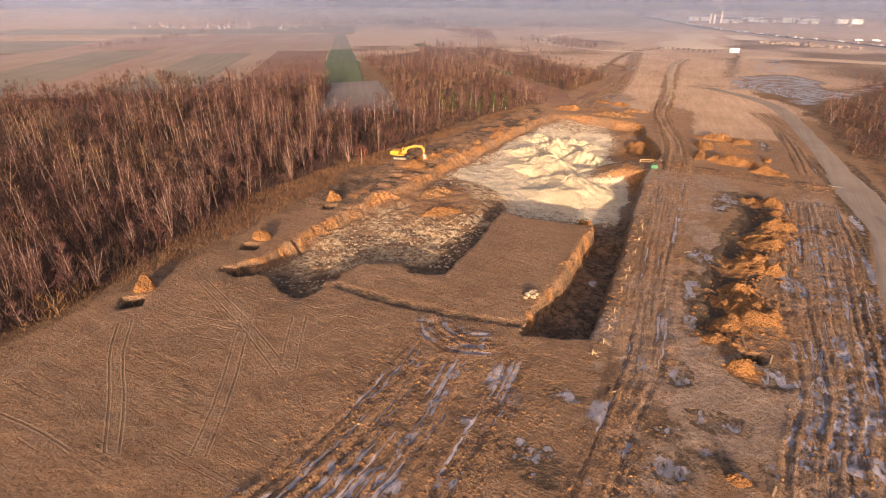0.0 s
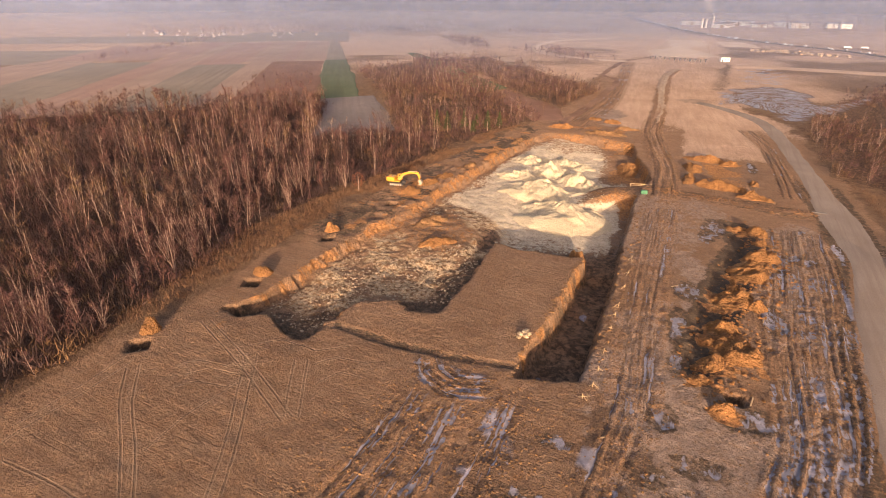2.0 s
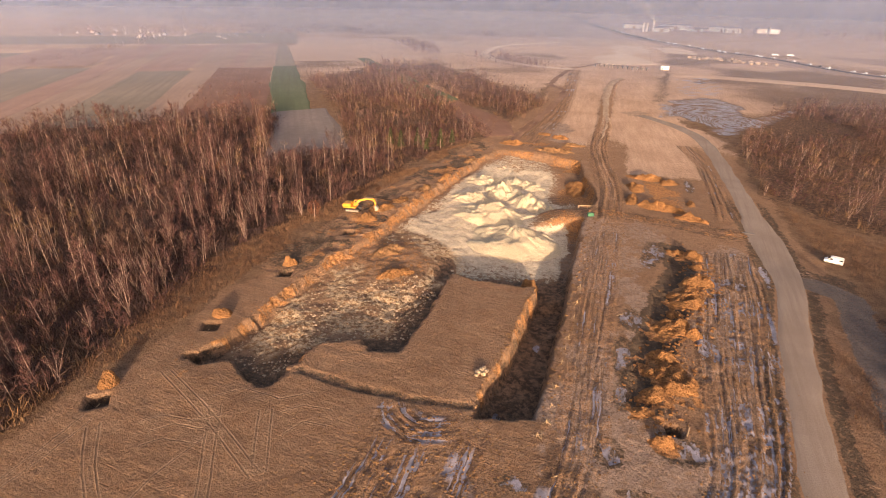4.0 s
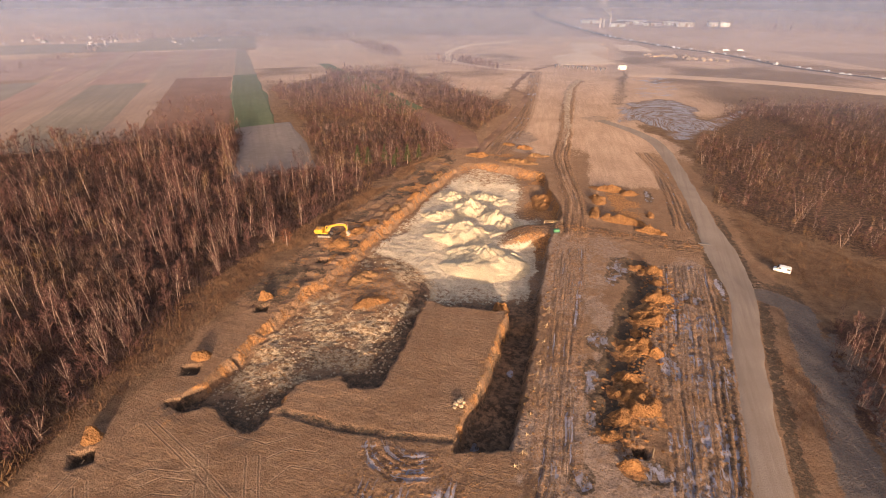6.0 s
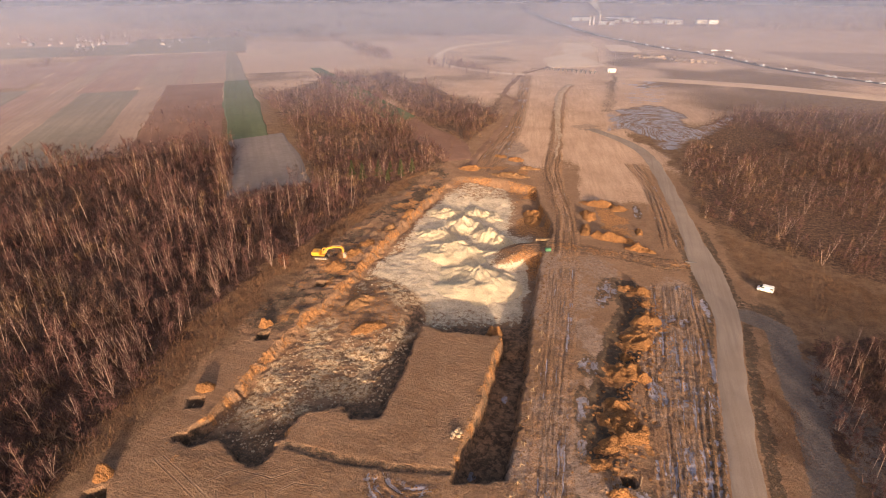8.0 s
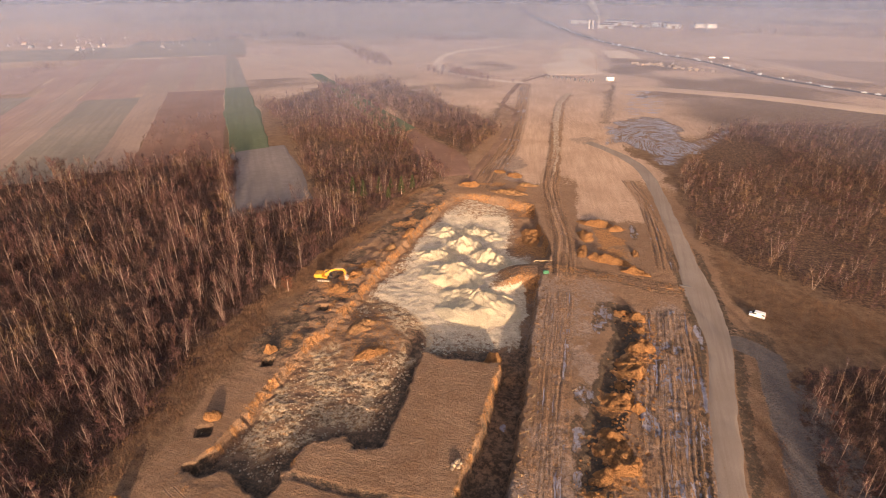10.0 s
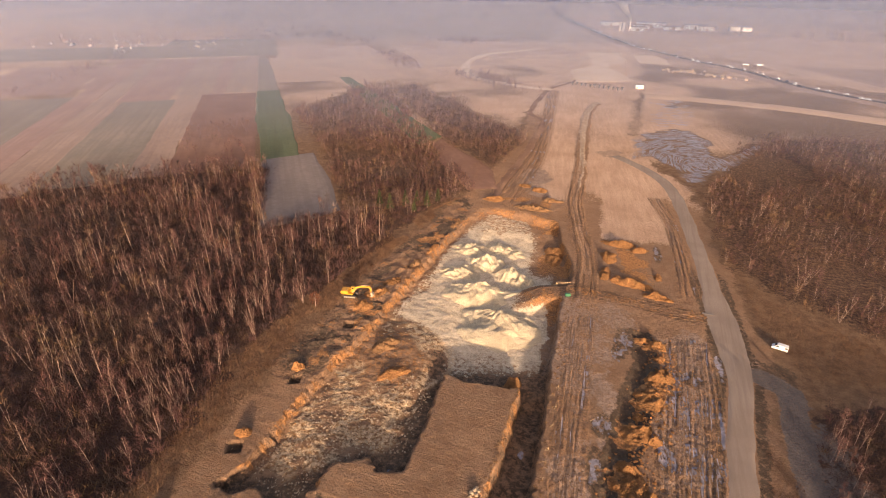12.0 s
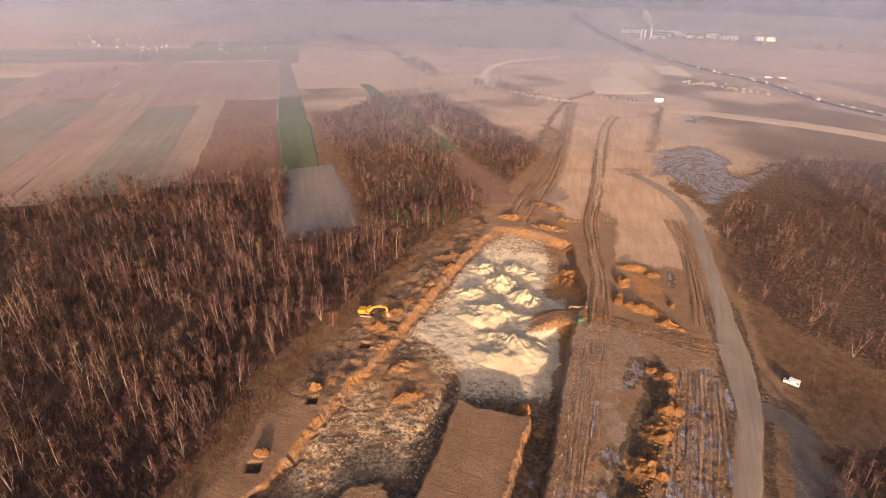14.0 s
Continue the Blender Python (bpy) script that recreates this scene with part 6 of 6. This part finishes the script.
def car(paint, label):
    ob = tagged(new("car"), label, "car", group="queueing traffic")
    b = part("body", shape([(-2.1, 0.3), (2.1, 0.3), (2.15, 0.7), (1.1, 0.9), (0.5, 1.4), (-1.2, 1.45), (-1.9, 0.95), (-2.15, 0.85)], 1.75, 0.08), paint, ob)
    part("window_band", shape([(-1.5, 0.95), (0.95, 0.93), (0.45, 1.33), (-1.15, 1.36)], 1.78, 0.0), GLASS, b)
    for x in (-1.3, 1.35):
        part("axle_wheels", drum(bmesh.new(), 0.31, 1.72, (x, 0, 0.31), (90, 0, 0), 14), RUBBER, ob)
    return ob


traffic = [lorry(WHITE, "white lorry on the far highway"), car(WHITE, "white car on the far highway"), car(DARK_STEEL, "dark car on the far highway"), car(GREY_STEEL, "grey car on the far highway"),
           lorry(GREY_STEEL, "grey lorry on the far highway")]
lane = curve_points(HIGHWAY, 1.0)
rng = random.Random(12)
s = 110
count = 0
while s < len(lane) - 560 and count < 120:
    (ax, ay), (bx, by) = lane[s], lane[s + 3]
    turn = math.degrees(math.atan2(by - ay, bx - ax))
    off = rng.choice((-3.0, 3.0))
    px, py = ax + off * math.sin(radians(turn)), ay - off * math.cos(radians(turn))
    k = rng.choice((1, 1, 1, 2, 3, 1, 3, 2, 1, 1, 3, 2))
    m = pose(px, py, ground_z(px, py) + 0.92, 0, 0, turn + (180 if off < 0 else 0)) @ Matrix.Scale(0.65 if count in (0, 4) else 1.0, 4)
    if count < 5:
        traffic[count].matrix_basis = m
    else:
        copy_thing(traffic[k], m)
    count += 1
    s += rng.randint(7, 19)
for x, y in ((187, 612), (203, 614)):
    copy_thing(traffic[0], pose(x, y, ground_z(x, y) + 0.45, 0, 0, 6) @ Matrix.Scale(0.8, 4))


def house(w, d, h, roof, label):
    ob = tagged(new("house"), label, "house", group="village houses")
    wall = part("wall", box(bmesh.new(), (w, d, h), (0, 0, h / 2)), PLASTER, ob)
    bm = bmesh.new()
    pts = [(-d / 2 - 0.5, h - 0.3), (0, h + d * 0.4), (d / 2 + 0.5, h - 0.3), (d / 2 + 0.5, h - 0.05), (0, h + d * 0.4 + 0.3), (-d / 2 - 0.5, h - 0.05)]
    r = part("roof", shape(pts, w + 0.8, 0.0), roof, ob)
    r.data.transform(Matrix.Rotation(radians(90), 4, "Z"))
    part("gable", shape([(-d / 2, h), (d / 2, h), (0, h + d * 0.38)], w - 0.1, 0.0), PLASTER, ob).data.transform(Matrix.Rotation(radians(90), 4, "Z"))
    part("chimney", box(bmesh.new(), (0.7, 0.7, 2.2), (w / 5, 0.6, h + d * 0.4)), ROOF_RED, r)
    for s in (-1, 1):
        for k in (-1, 1):
            part("window", box(bmesh.new(), (1.3, 0.08, 1.4), (k * w / 4, s * (d / 2 + 0.01), h * 0.55)), GLASS, wall)
    return ob


houses = [house(11, 8, 5, ROOF_RED, "white plastered village house with a red roof"), house(9, 8, 4, ROOF_GREY, "white plastered village house with a grey roof"),
          house(16, 9, 4.5, ROOF_GREY, "long pale farm building with a grey roof")]
count = 0
for cx, cy, num, wide in ((-660, 535, 7, 34), (-600, 530, 6, 14), (-520, 585, 8, 26), (-600, 630, 8, 50), (-500, 730, 9, 26), (-450, 750, 5, 30), (-560, 794, 4, 24), (-750, 565, 5, 50)):
    for k in range(num):
        x, y = cx + rng.gauss(0, wide), cy + rng.gauss(0, wide)
        m = pose(x, y, 0, 0, 0, rng.choice((20, 35, 110, 125))) @ Matrix.Scale(rng.uniform(0.42, 0.66), 4)
        if count < 3:
            houses[count].matrix_basis = m
        else:
            copy_thing(houses[rng.choice((0, 0, 1, 1, 1, 2))], m)
        count += 1


def hall(x, y, w, d, h, turn, label):
    ob = tagged(new("factory_hall"), label, "hall", group="factory halls")
    ob.matrix_basis = pose(x, y, 0, 0, 0, turn)
    part("wall", box(bmesh.new(), (w, d, h), (0, 0, h / 2), 0.1), WHITE, ob)
    part("roof", shape([(-d / 2 - 0.5, h), (0, h + 2.0), (d / 2 + 0.5, h)], w + 1, 0.0), ROOF_GREY, ob).data.transform(Matrix.Rotation(radians(90), 4, "Z"))
    part("gate", box(bmesh.new(), (5, 0.2, 5), (0, -d / 2, 2.5)), GREY_STEEL, ob)


for x, y, w, d, h, turn in ((134, 1192, 62, 26, 9, -6), (50, 1200, 40, 22, 8, 4), (98, 1080, 26, 14, 7, 2), (232, 1120, 30, 16, 9, 0), (218, 1160, 46, 22, 9, -8), (110, 1140, 30, 18, 7, 0), (170, 1130, 34, 16, 6, 5), (300, 1150, 40, 20, 8, 0)):
    hall(x, y, w, d, h, turn, "long white factory hall in the haze")
for x, y, r, h in ((63, 1060, 2.2, 16), (70, 1062, 2.2, 15), (82, 1068, 1.9, 20), (281, 1060, 2.4, 14)):
    ob = tagged(new("silo_tower"), "white silo tower of the far factory", "tower", group="factory towers")
    ob.matrix_basis = pose(x, y, 0)
    part("shaft", drum(bmesh.new(), r, h, (0, 0, h / 2), (0, 0, 0), 20), PLASTER, ob)
    part("cap", drum(bmesh.new(), r + 0.4, 1.2, (0, 0, h), (0, 0, 0), 20), GREY_STEEL, ob)
for k in range(34):
    u = rng.random()
    x, y = 80 + 68 * u + rng.gauss(0, 5), 532 - 30 * u + 18 * math.sin(u * 3) + rng.gauss(0, 7)
    ob = tagged(new("timber_stack"), "stack of sawn timber and scrap on the storage yard", "stack", group="stacks on the storage yard")
    ob.matrix_basis = pose(x, y, ground_z(x, y), 0, 0, rng.uniform(0, 180))
    for j in range(3):
        part("layer", box(bmesh.new(), (rng.uniform(2, 4.5), rng.uniform(1.2, 2.2), 0.6), (rng.uniform(-0.4, 0.4), 0, 0.35 + 0.7 * j), 0.05), (TIMBER, RUST, CONCRETE)[(k + j) % 3], ob)


def steam_material():
    m = bpy.data.materials.new("steam")
    m.use_nodes = True
    t = m.node_tree
    b = t.nodes["Principled BSDF"]
    b.inputs["Base Color"].default_value = (0.85, 0.85, 0.87, 1)
    b.inputs["Roughness"].default_value = 1.0
    clear, mx = t.nodes.new("ShaderNodeBsdfTransparent"), t.nodes.new("ShaderNodeMixShader")
    thin = node(t, "ShaderNodeMapRange", From_Min=0.0, From_Max=1.0, To_Min=0.06, To_Max=0.30)
    t.links.new(noise_fac(t, 0.12, 0.35, 0.65, 4.0), thin.inputs[0])
    for k, socket in enumerate((thin.outputs[0], clear.outputs[0], b.outputs[0])):
        t.links.new(socket, mx.inputs[k])
    t.links.new(mx.outputs[0], t.nodes["Material Output"].inputs[0])
    return m


def steam_plume(x, y, base):
    """Puffs of steam that widen and drift west as they rise."""
    puffs = random.Random(5)
    bm = bmesh.new()
    for k in range(16):
        u = k / 15
        r = bmesh.ops.create_icosphere(bm, subdivisions=2, radius=1.5 + 5.5 * u)
        at = Vector((x - 22 * u ** 1.3 + puffs.gauss(0, 2 * u), y, base + 26 * u + puffs.gauss(0, 1.5)))
        for v in r["verts"]:
            v.co = at + v.co * (1 + 0.35 * noise.noise(v.co * 0.35 + Vector((k * 3.1, 0, 0))))
    me = bpy.data.meshes.new("steam")
    bm.to_mesh(me)
    bm.free()
    me.materials.append(steam_material())
    me.polygons.foreach_set("use_smooth", [True] * len(me.polygons))
    tagged(new("steam", me), "white steam drifting from the far factory towers", "steam", kind="stuff")


steam_plume(82, 1068, 20)


# ---- haze in the distance: tinted translucent sheets stand in for it ----
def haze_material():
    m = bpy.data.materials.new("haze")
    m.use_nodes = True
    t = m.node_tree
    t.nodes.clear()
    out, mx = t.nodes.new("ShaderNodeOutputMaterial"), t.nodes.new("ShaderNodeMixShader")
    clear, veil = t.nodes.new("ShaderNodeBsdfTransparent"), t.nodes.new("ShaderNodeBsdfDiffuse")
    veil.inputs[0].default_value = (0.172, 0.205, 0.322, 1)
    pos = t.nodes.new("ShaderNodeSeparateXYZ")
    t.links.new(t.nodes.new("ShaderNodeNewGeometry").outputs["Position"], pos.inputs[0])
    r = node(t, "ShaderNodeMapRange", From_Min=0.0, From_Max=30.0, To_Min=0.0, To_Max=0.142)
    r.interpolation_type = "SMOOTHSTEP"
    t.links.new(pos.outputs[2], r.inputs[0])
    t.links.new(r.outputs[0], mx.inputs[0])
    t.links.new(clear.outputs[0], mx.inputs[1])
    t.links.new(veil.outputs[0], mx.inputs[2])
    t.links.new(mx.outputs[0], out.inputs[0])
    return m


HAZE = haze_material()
# curved upright sheets added at growing distances; their tint paints the haze
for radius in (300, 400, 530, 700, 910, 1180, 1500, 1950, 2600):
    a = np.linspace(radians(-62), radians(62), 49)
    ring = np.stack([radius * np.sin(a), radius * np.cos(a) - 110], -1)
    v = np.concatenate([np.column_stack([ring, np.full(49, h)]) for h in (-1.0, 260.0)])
    tagged(new("haze_layer", mesh_of("haze_layer", v, grid_faces(49, 2), [HAZE], True)), "translucent tinted sheet standing in for morning haze", "haze", kind="structure")
